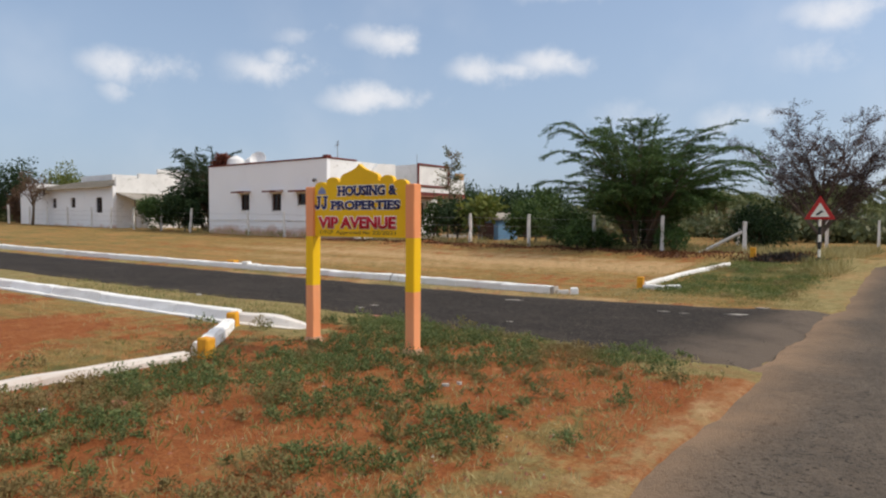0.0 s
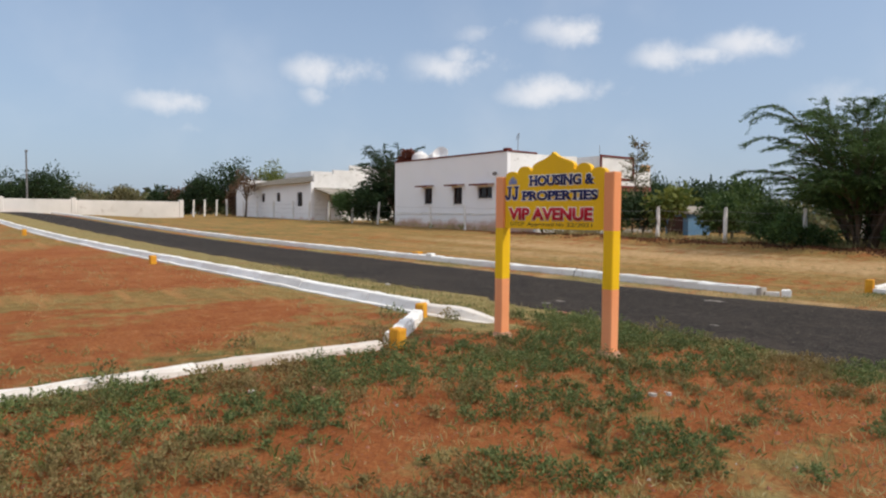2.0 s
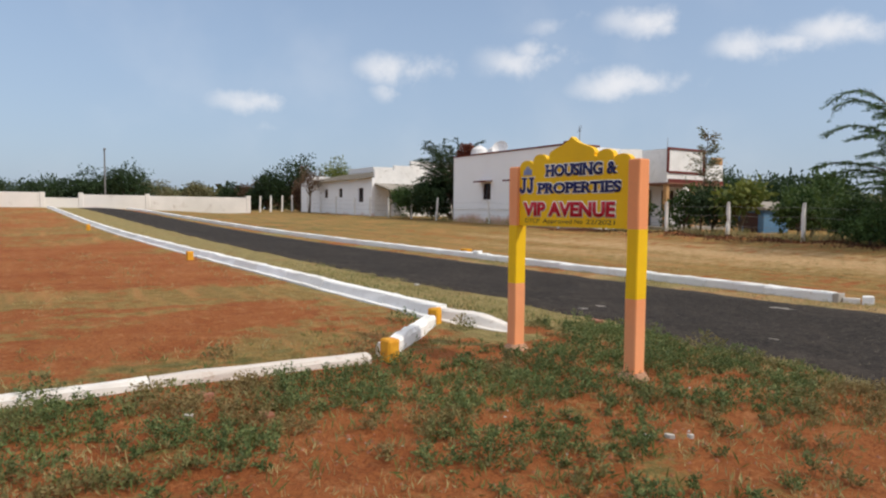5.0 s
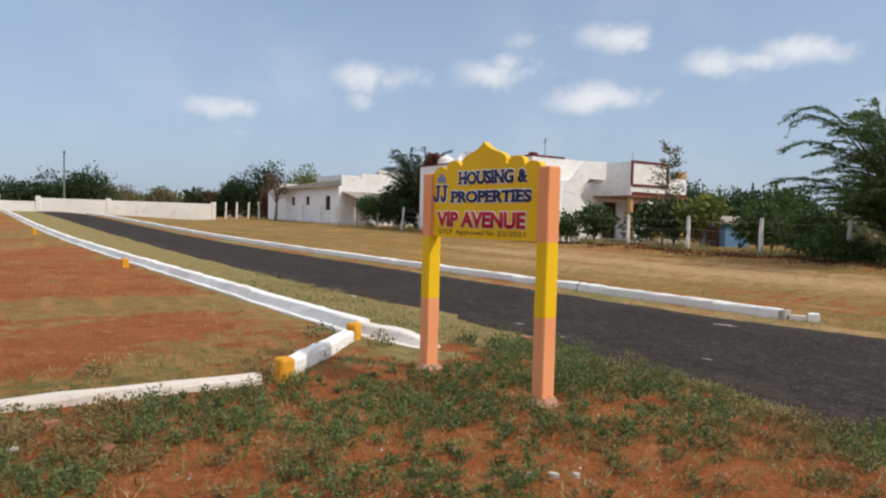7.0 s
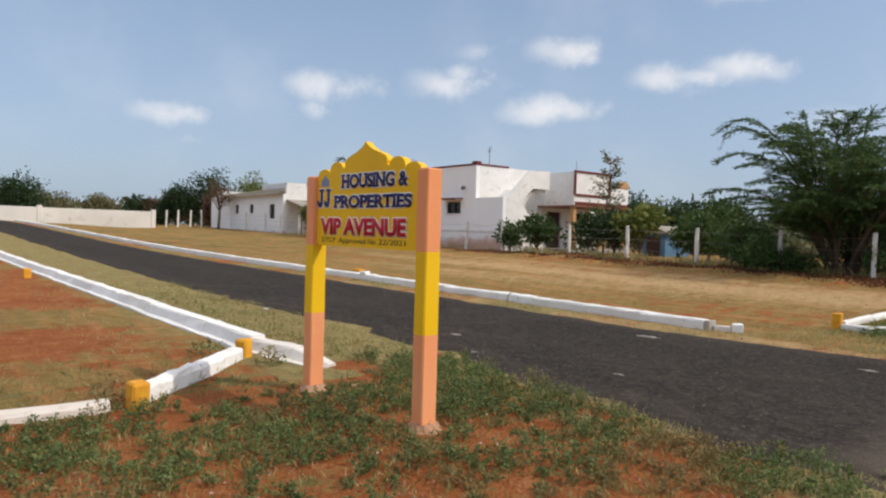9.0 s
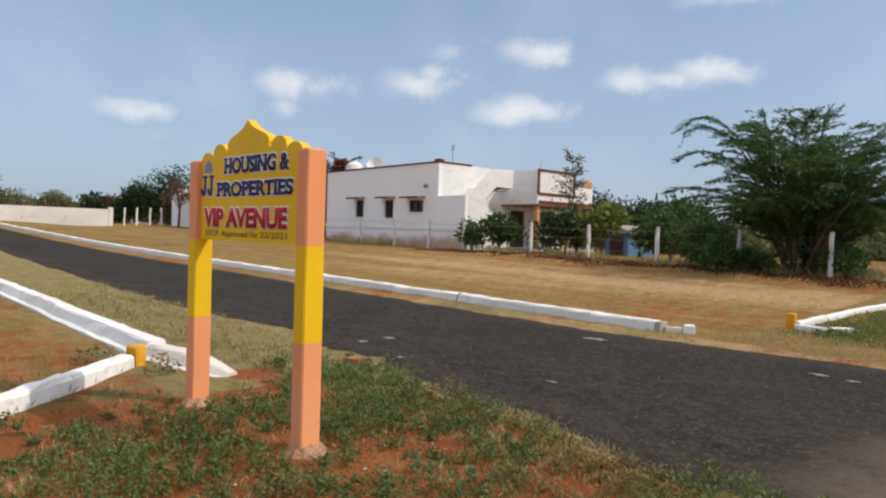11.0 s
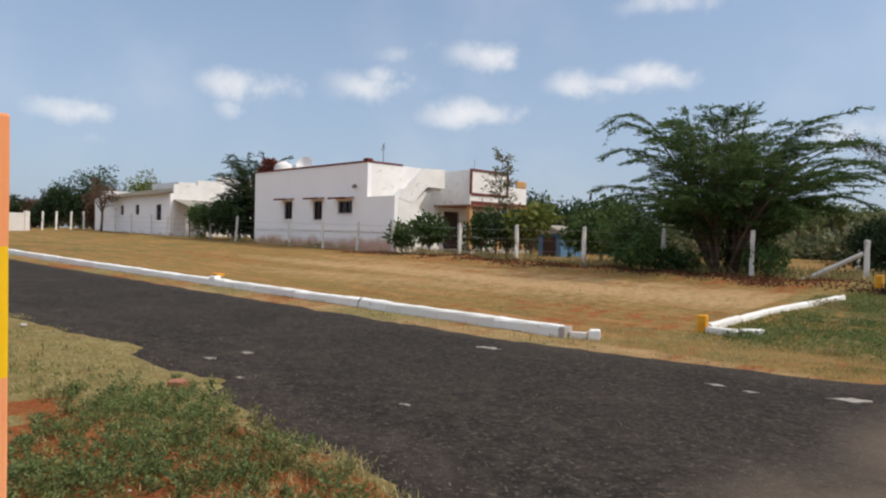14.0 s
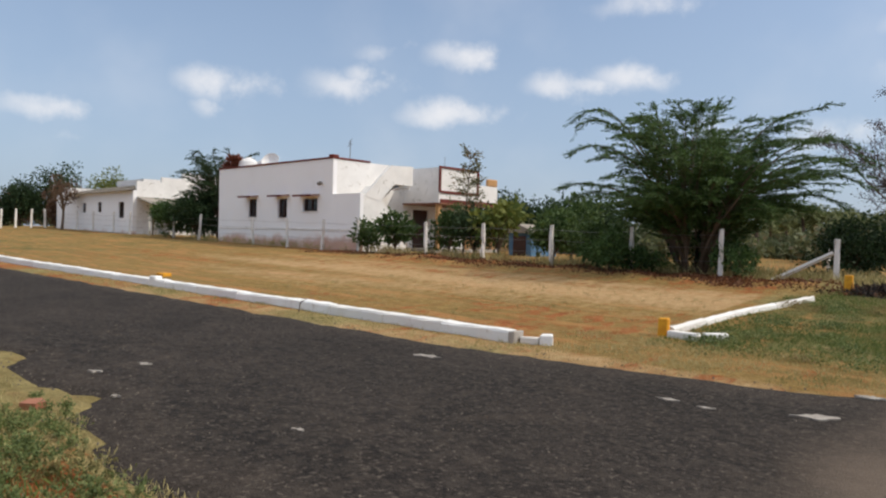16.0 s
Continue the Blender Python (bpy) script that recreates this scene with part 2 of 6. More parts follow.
def kerb_material(name, a, b, dirt, lower, varied=0.3):
    """Whitewash on cement, splashed with soil low down and chipped."""
    k = Nodes(name)
    base = k.mix(k.range(k.noise(2.0, 6), 0.3, 0.7), a, b)
    base = k.mix(k.range(k.noise(7, 8, 0.7, dist=0.5), 0.56, 0.7, 0, 0.75), base, dirt)
    base = k.mix(k.range(k.noise(26, 6, 0.7), 0.6, 0.72, 0, lower), base, (0.3, 0.17, 0.1))
    base = k.mix(k.range(k.random(), 0.0, 1.0, 0, varied), base, dirt)
    k.bump(k.noise(30, 6, 0.7), 0.5, 0.012)
    return k.done(base, 0.92, 0, 0.2)


M_GROUND = ground_material()
M_ROAD = asphalt("fresh_asphalt", (0.014, 0.0122, 0.0115), (0.033, 0.027, 0.024), (0.12, 0.094, 0.074), 0.26)
M_OLD_ROAD = asphalt("old_dusty_asphalt", (0.11, 0.088, 0.069), (0.145, 0.117, 0.092), (0.27, 0.18, 0.115), 0.12)
M_WHITEWASH = kerb_material("whitewashed_kerb", (0.88, 0.88, 0.88), (0.8, 0.8, 0.79), (0.55, 0.5, 0.45), 0.5)
M_KERB_OLD = kerb_material("worn_whitewash", (0.82, 0.8, 0.77), (0.72, 0.69, 0.66), (0.46, 0.34, 0.26), 0.8, 0.35)
M_CEMENT = weathered("bare_cement", (0.34, 0.31, 0.28), (0.42, 0.39, 0.36), (0.22, 0.18, 0.14))
M_FOOTING = weathered("paint_spattered_cement", (0.5, 0.3, 0.2), (0.42, 0.24, 0.15), (0.25, 0.13, 0.08))
M_MARKER = weathered("ochre_marker_paint", (0.68, 0.3, 0.02), (0.78, 0.4, 0.03), (0.34, 0.1, 0.025), patch=9, dirty=0.9, rough=0.75)
M_ORANGE = weathered("salmon_orange_paint", (0.85, 0.32, 0.13), (0.9, 0.37, 0.17), (0.55, 0.25, 0.13), dirty=0.25, rough=0.6, bump=0.15)
M_YELLOW = weathered("chrome_yellow_paint", (0.86, 0.51, 0.004), (0.91, 0.57, 0.006), (0.6, 0.36, 0.02), dirty=0.2, rough=0.55, bump=0.12)
M_NAVY = weathered("navy_lettering", (0.012, 0.02, 0.11), (0.02, 0.03, 0.16), (0.03, 0.04, 0.1), dirty=0.2, rough=0.5, bump=0.05)
M_LOGO = weathered("pale_blue_lettering", (0.16, 0.22, 0.45), (0.26, 0.32, 0.52), (0.2, 0.24, 0.4), dirty=0.2, rough=0.5, bump=0.05)
M_CRIMSON = weathered("crimson_lettering", (0.5, 0.008, 0.025), (0.58, 0.012, 0.032), (0.25, 0.02, 0.03), dirty=0.2, rough=0.5, bump=0.05)
M_LETTER_WHITE = weathered("white_letter_edging", (0.8, 0.78, 0.72), (0.85, 0.83, 0.78), (0.7, 0.6, 0.3), dirty=0.2, rough=0.6, bump=0.05)
M_SMALL_PRINT = weathered("dark_small_print", (0.1, 0.07, 0.02), (0.14, 0.09, 0.03), (0.25, 0.16, 0.02), dirty=0.4, rough=0.6, bump=0.05)


def house_wall():
    k = Nodes("whitewashed_plaster")
    base = k.mix(k.range(k.noise(0.5, 6), 0.3, 0.7), (0.9, 0.9, 0.92), (0.87, 0.87, 0.89))
    base = k.mix(k.range(k.noise(1.6, 8, 0.7, stretch=(1, 1, 0.3)), 0.58, 0.8, 0, 0.35), base, (0.55, 0.53, 0.52))
    z = k.split()[2]
    low = k.math("ADD", z, k.math("MULTIPLY", k.noise(0.7, 7, 0.7), 1.5))
    base = k.mix(k.range(low, 1.45, 1.95, 0.8, 0), base, (0.5, 0.26, 0.16))      # red earth splashed up the plinth
    k.bump(k.noise(12, 6, 0.7), 0.3, 0.01)
    return k.done(base, 0.9, 0, 0.2)


M_HOUSE = house_wall()
M_PLASTER = weathered("grimy_white_plaster", (0.86, 0.85, 0.84), (0.78, 0.77, 0.76), (0.4, 0.38, 0.34), patch=1.3, dirty=0.85)
M_COMPOUND = weathered("faded_white_compound_wall", (0.8, 0.77, 0.74), (0.68, 0.66, 0.63), (0.34, 0.28, 0.23), patch=0.35, dirty=0.6)
M_MAROON = weathered("maroon_trim_paint", (0.13, 0.025, 0.02), (0.18, 0.04, 0.03), (0.1, 0.06, 0.05), dirty=0.4)
M_PORCH_SOFFIT = weathered("brown_soffit_paint", (0.24, 0.11, 0.07), (0.3, 0.15, 0.09), (0.14, 0.08, 0.06), dirty=0.4)
M_SHUTTER = weathered("dark_window_wood", (0.05, 0.025, 0.02), (0.08, 0.035, 0.025), (0.03, 0.02, 0.02), dirty=0.4, rough=0.6)
M_SHEET = weathered("asbestos_sheet", (0.26, 0.235, 0.2), (0.34, 0.31, 0.27), (0.13, 0.11, 0.09), patch=0.9, dirty=0.7)
M_POST = weathered("pale_granite_post", (0.86, 0.85, 0.83), (0.78, 0.77, 0.75), (0.42, 0.36, 0.3), patch=3, dirty=0.45, varied=0.25)
M_IRON = weathered("dull_steel", (0.2, 0.2, 0.2), (0.3, 0.29, 0.28), (0.15, 0.09, 0.06), rough=0.55, metal=0.6)
M_DISH = weathered("white_enamel", (0.75, 0.75, 0.76), (0.8, 0.8, 0.8), (0.5, 0.48, 0.45), rough=0.4)
M_SIGN_RED = weathered("warning_red", (0.42, 0.02, 0.02), (0.5, 0.03, 0.025), (0.3, 0.05, 0.04), rough=0.4)
M_BLACK = weathered("flat_black_paint", (0.02, 0.02, 0.02), (0.03, 0.03, 0.03), (0.1, 0.07, 0.05), rough=0.6)
M_BLUE_TARP = weathered("faded_blue_sheet", (0.06, 0.16, 0.3), (0.09, 0.2, 0.33), (0.2, 0.25, 0.3), rough=0.6)
M_BARK = weathered("dark_bark", (0.1, 0.07, 0.045), (0.16, 0.115, 0.08), (0.04, 0.03, 0.02), bump=0.7)
M_DEADWOOD = weathered("dry_grey_wood", (0.12, 0.085, 0.07), (0.2, 0.15, 0.12), (0.06, 0.04, 0.035), bump=0.6)
M_ACACIA = leafy("feathery_green_leaf", (0.026, 0.056, 0.018), (0.1, 0.17, 0.05))
M_LEAF = leafy("broad_green_leaf", (0.03, 0.065, 0.02), (0.09, 0.14, 0.04))
M_LEAF_DARK = leafy("deep_green_leaf", (0.02, 0.04, 0.018), (0.045, 0.08, 0.03))
M_LEAF_LIME = leafy("yellow_green_leaf", (0.07, 0.11, 0.025), (0.2, 0.22, 0.05))
M_LEAF_OLIVE = leafy("olive_leaf", (0.1, 0.1, 0.045), (0.22, 0.2, 0.1))
M_LEAF_BROWN = leafy("brown_leaf", (0.09, 0.05, 0.035), (0.16, 0.1, 0.06))
M_LEAF_RED = leafy("rust_red_leaf", (0.15, 0.045, 0.03), (0.26, 0.09, 0.06))
M_WEED = leafy("dusty_weed_leaf", (0.05, 0.085, 0.03), (0.19, 0.235, 0.085), (0.26, 0.185, 0.08), 0.45)
M_STRAW = leafy("dry_grass_blade", (0.3, 0.25, 0.1), (0.48, 0.41, 0.2), (0.2, 0.2, 0.07), 0.4)
M_GRASS = leafy("short_green_grass", (0.075, 0.11, 0.03), (0.17, 0.21, 0.06), (0.32, 0.26, 0.11), 0.3)
M_SCRUB = leafy("far_scrub", (0.06, 0.08, 0.038), (0.15, 0.165, 0.075), (0.18, 0.14, 0.07), 0.3)
M_STONE = weathered("red_stone", (0.3, 0.12, 0.07), (0.36, 0.16, 0.1), (0.2, 0.1, 0.06))
M_LITTER = weathered("pale_scrap", (0.5, 0.47, 0.43), (0.58, 0.55, 0.52), (0.3, 0.24, 0.2), grain=20, patch=9)
M_SPILL = weathered("dried_cement", (0.3, 0.27, 0.24), (0.4, 0.37, 0.33), (0.06, 0.052, 0.046), grain=20, patch=14, dirty=0.95)

# ---- building helpers ----
rng = np.random.default_rng(7)


def smooth(a, b, v):
    t = min(1.0, max(0.0, (v - a) / (b - a)))
    return t * t * (3 - 2 * t)


def ground_z(x, y):
    """Height of the land: a dip along the side road, a rise to the fence, a slow climb away to the compound wall."""
    z = 0.0135 * min(66, max(0, -x - 7)) - 0.18 * smooth(5.8, 10.5, y) + 0.40 * smooth(14.5, 24.5, y)
    return z + 0.5 * smooth(-24, -66, x) * (1 - 0.8 * smooth(11, 20, y))


def kerb_left(x):
    """y of the near face of the kerb along the near side of the side road."""
    d = -7.78 - x
    return 5.39 - 0.078 * d + 0.00034 * max(0, d) ** 2 if d > 0 else 5.39 - 0.35 * d


def kerb_right(x):
    d = -6.9 - x
    return 13.15 - 0.0835 * d if d > 0 else 13.15


def road_near(x):
    return float(np.interp(x, (-67, -30, -17.5, -12.4, -9.8, -9.1, -8.5, -7.5, -6.95, -6.38, -5.8, -5.0, -4.4, -3.7, -3.1, -2.6, -2.0, -1.7, -1.4), (4.3, 6.25, 6.66, 6.93, 7.35, 7.72, 7.34, 7.4, 7.62, 7.3, 7.2, 7.05, 7.14, 7.0, 6.78, 6.95, 6.98, 6.95, 6.8)))


def road_far(x):
    return kerb_right(x) - 0.75 if x < -7 else float(np.interp(x, (-7, -6, -5.1, -4.5, -3.9, -3.4, -2.6, -1.0), (12.4, 12.7, 12.78, 12.95, 13.02, 13.2, 13.5, 14.2)))


def part(name, bm, material, parent=None, label=""):
    """Links a bmesh as one mesh object under a thing or a part."""
    me = bpy.data.meshes.new(name)
    bm.to_mesh(me)
    bm.free()
    ob = new(name, me)
    for m in material if isinstance(material, (list, tuple)) else (material,):
        me.materials.append(m)
    if parent:
        ob.parent = parent
    if label:
        ob["label"] = label
    return ob


def thing(name, m, label, category, group="", kind=""):
    ob = new(name)
    ob.empty_display_size = 0.1
    ob.matrix_world = m
    return tagged(ob, label, category, group, kind)


def add_box(bm, x0, x1, y0, y1, z0, z1, bevel=0.0, index=0, rough=0.0):
    made = bmesh.ops.create_cube(bm, size=1)
    vs = made["verts"]
    for v in vs:
        v.co = Vector(((x0 + x1) / 2 + v.co.x * (x1 - x0), (y0 + y1) / 2 + v.co.y * (y1 - y0), (z0 + z1) / 2 + v.co.z * (z1 - z0)))
    faces = list({f for v in vs for f in v.link_faces})
    for f in faces:
        f.material_index = index
    if bevel:
        r = bmesh.ops.bevel(bm, geom=list({e for v in vs for e in v.link_edges}), offset=bevel, segments=1, affect="EDGES")
        for f in r["faces"]:
            f.material_index = index
        vs = r["verts"]
    if rough:
        for v in vs:
            v.co += Vector(rng.normal(0, rough, 3))
    return bm


def box(*a, **k):
    return add_box(bmesh.new(), *a, **k)


def add_prism(bm, outline, a, b, axis="y", index=0):
    """An outline in two axes, drawn out from a to b along the third."""
    def put(u, v, w):
        return {"y": (u, w, v), "x": (w, u, v), "z": (u, v, w)}[axis]
    lo = [bm.verts.new(put(u, v, a)) for u, v in outline]
    hi = [bm.verts.new(put(u, v, b)) for u, v in outline]
    n = len(outline)
    fs = [bm.faces.new((lo[i], lo[(i + 1) % n], hi[(i + 1) % n], hi[i])) for i in range(n)]
    fs += [bm.faces.new(lo[::-1]), bm.faces.new(hi)]
    for f in fs:
        f.material_index = index
    bmesh.ops.recalc_face_normals(bm, faces=fs)
    return bm


def add_tube(bm, pts, radii, sides=6, index=0):
    rings = []
    for i, p in enumerate(pts):
        p = Vector(p)
        way = Vector(pts[min(i + 1, len(pts) - 1)]) - Vector(pts[max(i - 1, 0)])
        q = way.to_track_quat("Z", "Y")
        rings.append([bm.verts.new(p + q @ Vector((radii[i] * math.cos(2 * math.pi * k / sides), radii[i] * math.sin(2 * math.pi * k / sides), 0))) for k in range(sides)])
    for a, b in zip(rings, rings[1:]):
        for k in range(sides):
            bm.faces.new((a[k], a[(k + 1) % sides], b[(k + 1) % sides], b[k])).material_index = index
    for ring, flip in ((rings[0], True), (rings[-1], False)):
        bm.faces.new(ring[::-1] if flip else ring).material_index = index
    return bm


def quad_object(name, quads, material, parent=None):
    """One mesh of loose quads, from an array (n, 4, 3)."""
    n = len(quads)
    me = bpy.data.meshes.new(name)
    me.vertices.add(4 * n)
    me.vertices.foreach_set("co", np.ascontiguousarray(quads, dtype=np.float32).ravel())
    me.loops.add(4 * n)
    me.loops.foreach_set("vertex_index", np.arange(4 * n, dtype=np.int32))
    me.polygons.add(n)
    me.polygons.foreach_set("loop_start", np.arange(0, 4 * n, 4, dtype=np.int32))
    me.polygons.foreach_set("loop_total", np.full(n, 4, dtype=np.int32))
    me.update(calc_edges=True)
    me.validate()
    ob = new(name, me)
    me.materials.append(material)
    if parent:
        ob.parent = parent
    return ob


def leaf_quads(points, length, width, up=0.3, ways=None, droop=0.0):
    """A pointed leaf at each point, turned at random or along given ways."""
    n = len(points)
    w = rng.normal(0, 1, (n, 3)) if ways is None else ways + rng.normal(0, 0.25, (n, 3))
    w[:, 2] += up
    w[:, 2] -= droop
    w /= np.linalg.norm(w, axis=1, keepdims=True) + 1e-9
    s = np.cross(w, rng.normal(0, 1, (n, 3)))
    s /= np.linalg.norm(s, axis=1, keepdims=True) + 1e-9
    size = rng.uniform(0.65, 1.3, (n, 1))
    L, W = w * length * size, s * width * size * 0.5
    q = np.empty((n, 4, 3))
    q[:, 0] = points
    q[:, 1] = points + 0.5 * L + W
    q[:, 2] = points + L
    q[:, 3] = points + 0.5 * L - W
    return q


# ---- ground, one sheet to the horizon ----
def steps(*spans):
    out = []
    for a, b, d in spans:
        out += list(np.arange(a, b, d))
    return out + [spans[-1][1]]


def covers(x, y):
    """How much red soil, dry grass and green grass lies at a place."""
    n = noise.noise(Vector((x * 0.5, y * 0.5, 1.7)))
    band = noise.noise(Vector((x * 0.09, y * 0.75, 4.2)))
    swathe = noise.noise(Vector((x * 0.5 + 0.4 * y, y * 0.16, 6.1)))
    dry, green, pale, straw = 0.25, 0.0, 0.0, 0.0
    kl, kr = kerb_left(x), kerb_right(x)
    if x < -6.1 and y < kl:                                  # the fenced-off plot
        edge = min(x + 6.1 + 99 * (x < -60), 0)
        dry = 0.1 + 0.5 * swathe + 0.8 * math.exp(-((x + 11.6 - 0.12 * y) / 1.3) ** 2) - 0.2 * math.exp(-((x + 16) / 3) ** 2) + 0.35 * smooth(-20, -30, x) + 0.3 * n
        dry += 0.45 * smooth(-8.0, -6.8, x)
        dry += 0.25 * smooth(kl - 1.0, kl, y)
        green = 0.42 * smooth(-8.0, -6.5, x) + 0.15 * smooth(-22, -50, x)
        straw = (0.42 + 0.5 * n) * smooth(-8.2, -6.7, x) + 0.5 * smooth(kl - 0.7, kl - 0.1, y) * smooth(-25, -15, x)
    elif y < road_near(x) and x > -6.9:                      # the verge round the signboard
        dry = 0.06 + 0.45 * n + 0.3 * smooth(-2.6, -2.0, x)
        green = 0.1 + 0.35 * n - 0.3 * smooth(-2.6, -1.8, x)
        pale = 0.42 * smooth(-1.85, -1.45, x + 0.15 * n)
        straw = 0.75 * smooth(5.9, 6.6, y + 0.2 * n) * smooth(-3.0, -2.4, x) + (0.75 + 0.4 * n) * smooth(6.0, 6.7, y) * smooth(-4.8, -6.0, x) + 0.45 * smooth(-2.5, -1.9, x) * (0.6 + n) * (1 - smooth(-1.75, -1.5, x))
    elif y < road_near(x):                                   # between the kerb and the side road
        dry, green, straw = 0.9 + 0.2 * n, 0.2 + 0.3 * n, 0.95 + 0.5 * n
    elif y < kr:
        pale = (0.55 + 0.6 * n) * smooth(-22, -16, x) * (y > 10)
        dry, straw = 0.6 + 0.6 * n, max(0.3 + 0.8 * n, 1.2 * smooth(0.8, 0.3, y - road_near(x)))
    elif y < 25:
        dry = 0.82 + 0.5 * band - 0.4 * smooth(21.6, 23.4, y) * smooth(-32, -24, x)
        green = 0.02 + 0.38 * smooth(-18, -38, x) + 0.3 * n
        pale = (0.35 + 0.5 * band) * smooth(-40, -22, x) * smooth(14.2, 17, y) * (1 - smooth(21.3, 22.6, y)) + 0.35 * smooth(17.5, 20, y) * (1 - smooth(21.3, 22.6, y)) * smooth(-26, -18, x)
        if x > -6.2:
            pale = 0.55 * smooth(-2.9, -2.0, x)
            green = 0.62 * smooth(-6.2, -5.0, x) * smooth(14.6, 16.0, y) * (1 - smooth(-3.0, -2.0, x)) + 0.3 * n
            dry = 0.85 + 0.3 * n
            straw = 0.5 * smooth(13.2, 14.4, y) * (0.5 + n) + 0.4 * smooth(-3.2, -2.4, x)
    else:
        dry, green = 0.75 + 0.5 * n, 0.25 + 0.5 * n
    return max(0, min(1, pale)), max(0, min(1, dry)), max(0, min(1, green)), max(0, min(1, straw))


def build_ground():
    xs = steps((-1800, -300, 250), (-300, -80, 20), (-80, -30, 1.0), (-30, -10, 0.4), (-10, 1, 0.14), (1, 20, 1.0), (20, 120, 20), (120, 1800, 240))
    ys = steps((-1800, -120, 240), (-120, -10, 10), (-10, -1, 0.6), (-1, 8, 0.14), (8, 16, 0.3), (16, 30, 0.4), (30, 90, 4), (90, 300, 30), (300, 2100, 300))
    verts, cols = [], []
    for y in ys:
        for x in xs:
            z = ground_z(x, y)
            near = -40 < x < 5 and -5 < y < 30
            if near:
                z += 0.018 * noise.noise(Vector((x * 1.6, y * 1.6, 0))) + 0.008 * noise.noise(Vector((x * 6, y * 6, 3)))
                if 21.8 < y < 24.6 and x > -27:               # spoil heaped along the fence
                    z += 0.16 * smooth(21.8, 23.2, y) * (0.6 + noise.noise(Vector((x * 0.7, y * 0.9, 9)))) * smooth(-27, -20, x)
            on_road = (road_near(x) + 0.1 < y < road_far(x) - 0.1 and x < 0 and x > -67) or x > -1.2
            if on_road and abs(x) < 200:
                z -= 0.05
            verts.append((x, y, z))
            cols.append(covers(x, y))
    w, h = len(xs), len(ys)
    faces = [(j * w + i, j * w + i + 1, (j + 1) * w + i + 1, (j + 1) * w + i) for j in range(h - 1) for i in range(w - 1)]
    me = bpy.data.meshes.new("ground")
    me.from_pydata(verts, [], faces)
    layer = me.color_attributes.new("cover", "FLOAT_COLOR", "POINT")
    layer.data.foreach_set("color", np.array(cols, dtype=np.float32).ravel())
    me.polygons.foreach_set("use_smooth", [True] * len(faces))
    me.materials.append(M_GROUND)
    tagged(new("ground", me), "red earth with dry tan grass and green weeds", "ground", kind="structure")


build_ground()


def strip(name, material, rows, label, dust, sink, edge=-0.045):
    """A road surface laid across rows of (left, right) points, with a worn lip at both sides."""
    verts, faces, cols = [], [], []
    across = 22
    for a, b in rows:
        for i in range(across + 1):
            f = i / across
            x, y = a[0] + (b[0] - a[0]) * f, a[1] + (b[1] - a[1]) * f
            lip = (edge if i in (0, across) else 0.012 + 0.03 * math.sin(math.pi * f)) + sink(x, y)
            verts.append((x, y, ground_z(x, y) + lip + 0.006 * noise.noise(Vector((x, y, 5)))))
            d = dust(x, y, f)
            cols.append((d, d, d, 1))
    w = across + 1
    for j in range(len(rows) - 1):
        for i in range(across):
            faces.append((j * w + i, j * w + i + 1, (j + 1) * w + i + 1, (j + 1) * w + i))
    me = bpy.data.meshes.new(name)
    me.from_pydata(verts, [], faces)
    layer = me.color_attributes.new("dust", "FLOAT_COLOR", "POINT")
    layer.data.foreach_set("color", np.array(cols, dtype=np.float32).ravel())
    me.polygons.foreach_set("use_smooth", [True] * len(faces))
    me.materials.append(material)
    bm = bmesh.new()
    bm.from_mesh(me)
    bmesh.ops.recalc_face_normals(bm, faces=bm.faces)
    if sum(f.normal.z for f in bm.faces) < 0:
        bmesh.ops.reverse_faces(bm, faces=bm.faces)
    bm.to_mesh(me)
    bm.free()
    return tagged(new(name, me), label, "road", kind="structure")


def ragged(x, y, amount):
    return amount * (noise.noise(Vector((x * 1.1, y * 1.1, 2))) + 0.6 * noise.noise(Vector((x * 3.7, y * 3.7, 8))))


def build_roads():
    rows = []
    for x in list(np.arange(-67.6, -24, 0.8)) + list(np.arange(-24, -1.0, 0.16)):
        near = road_near(x) + ragged(x, 1, 0.13) + 0.09 * noise.noise(Vector((x * 9, 3, 3)))
        far = road_far(x) + ragged(x, 9, 0.12) + 0.05 * noise.noise(Vector((x * 8, 5, 3)))
        rows.append(((x, near), (x, far)))
    strip("road_side", M_ROAD, rows, "fresh black asphalt side road with ragged edges", lambda x, y, f: 1.2 * smooth(-2.9, -1.6, x + 0.6 * noise.noise(Vector((x, y, 3)))) + 0.12 * (f < 0.12 or f > 0.9), lambda x, y: -0.075 * smooth(-1.95, -1.35, x))
    rows = []
    for y in list(np.arange(-60, -4, 2.0)) + list(np.arange(-4, 30, 0.25)) + list(np.arange(30, 420, 6)):
        left = -1.4 - 0.022 * min(12, max(0, y - 5)) - 0.002 * max(0, y - 20) + ragged(2, y, 0.08) + 0.05 * noise.noise(Vector((4, y * 3.1, 2)))
        rows.append(((left, y), (left + 5.2, y)))
    strip("road_main", M_OLD_ROAD, rows, "old grey-brown asphalt road with dusty edges", lambda x, y, f: 1.0 * (1 - smooth(-0.02, 0.15, f + 0.05 * noise.noise(Vector((x * 2, y * 0.7, 1))))) + 0.85 * smooth(0.86, 1, f), lambda x, y: 0.04 * smooth(6.6, 7.2, y) * (1 - smooth(12.8, 13.6, y)) * smooth(-0.9, -1.5, x))


build_roads()

# ---- kerbs ----


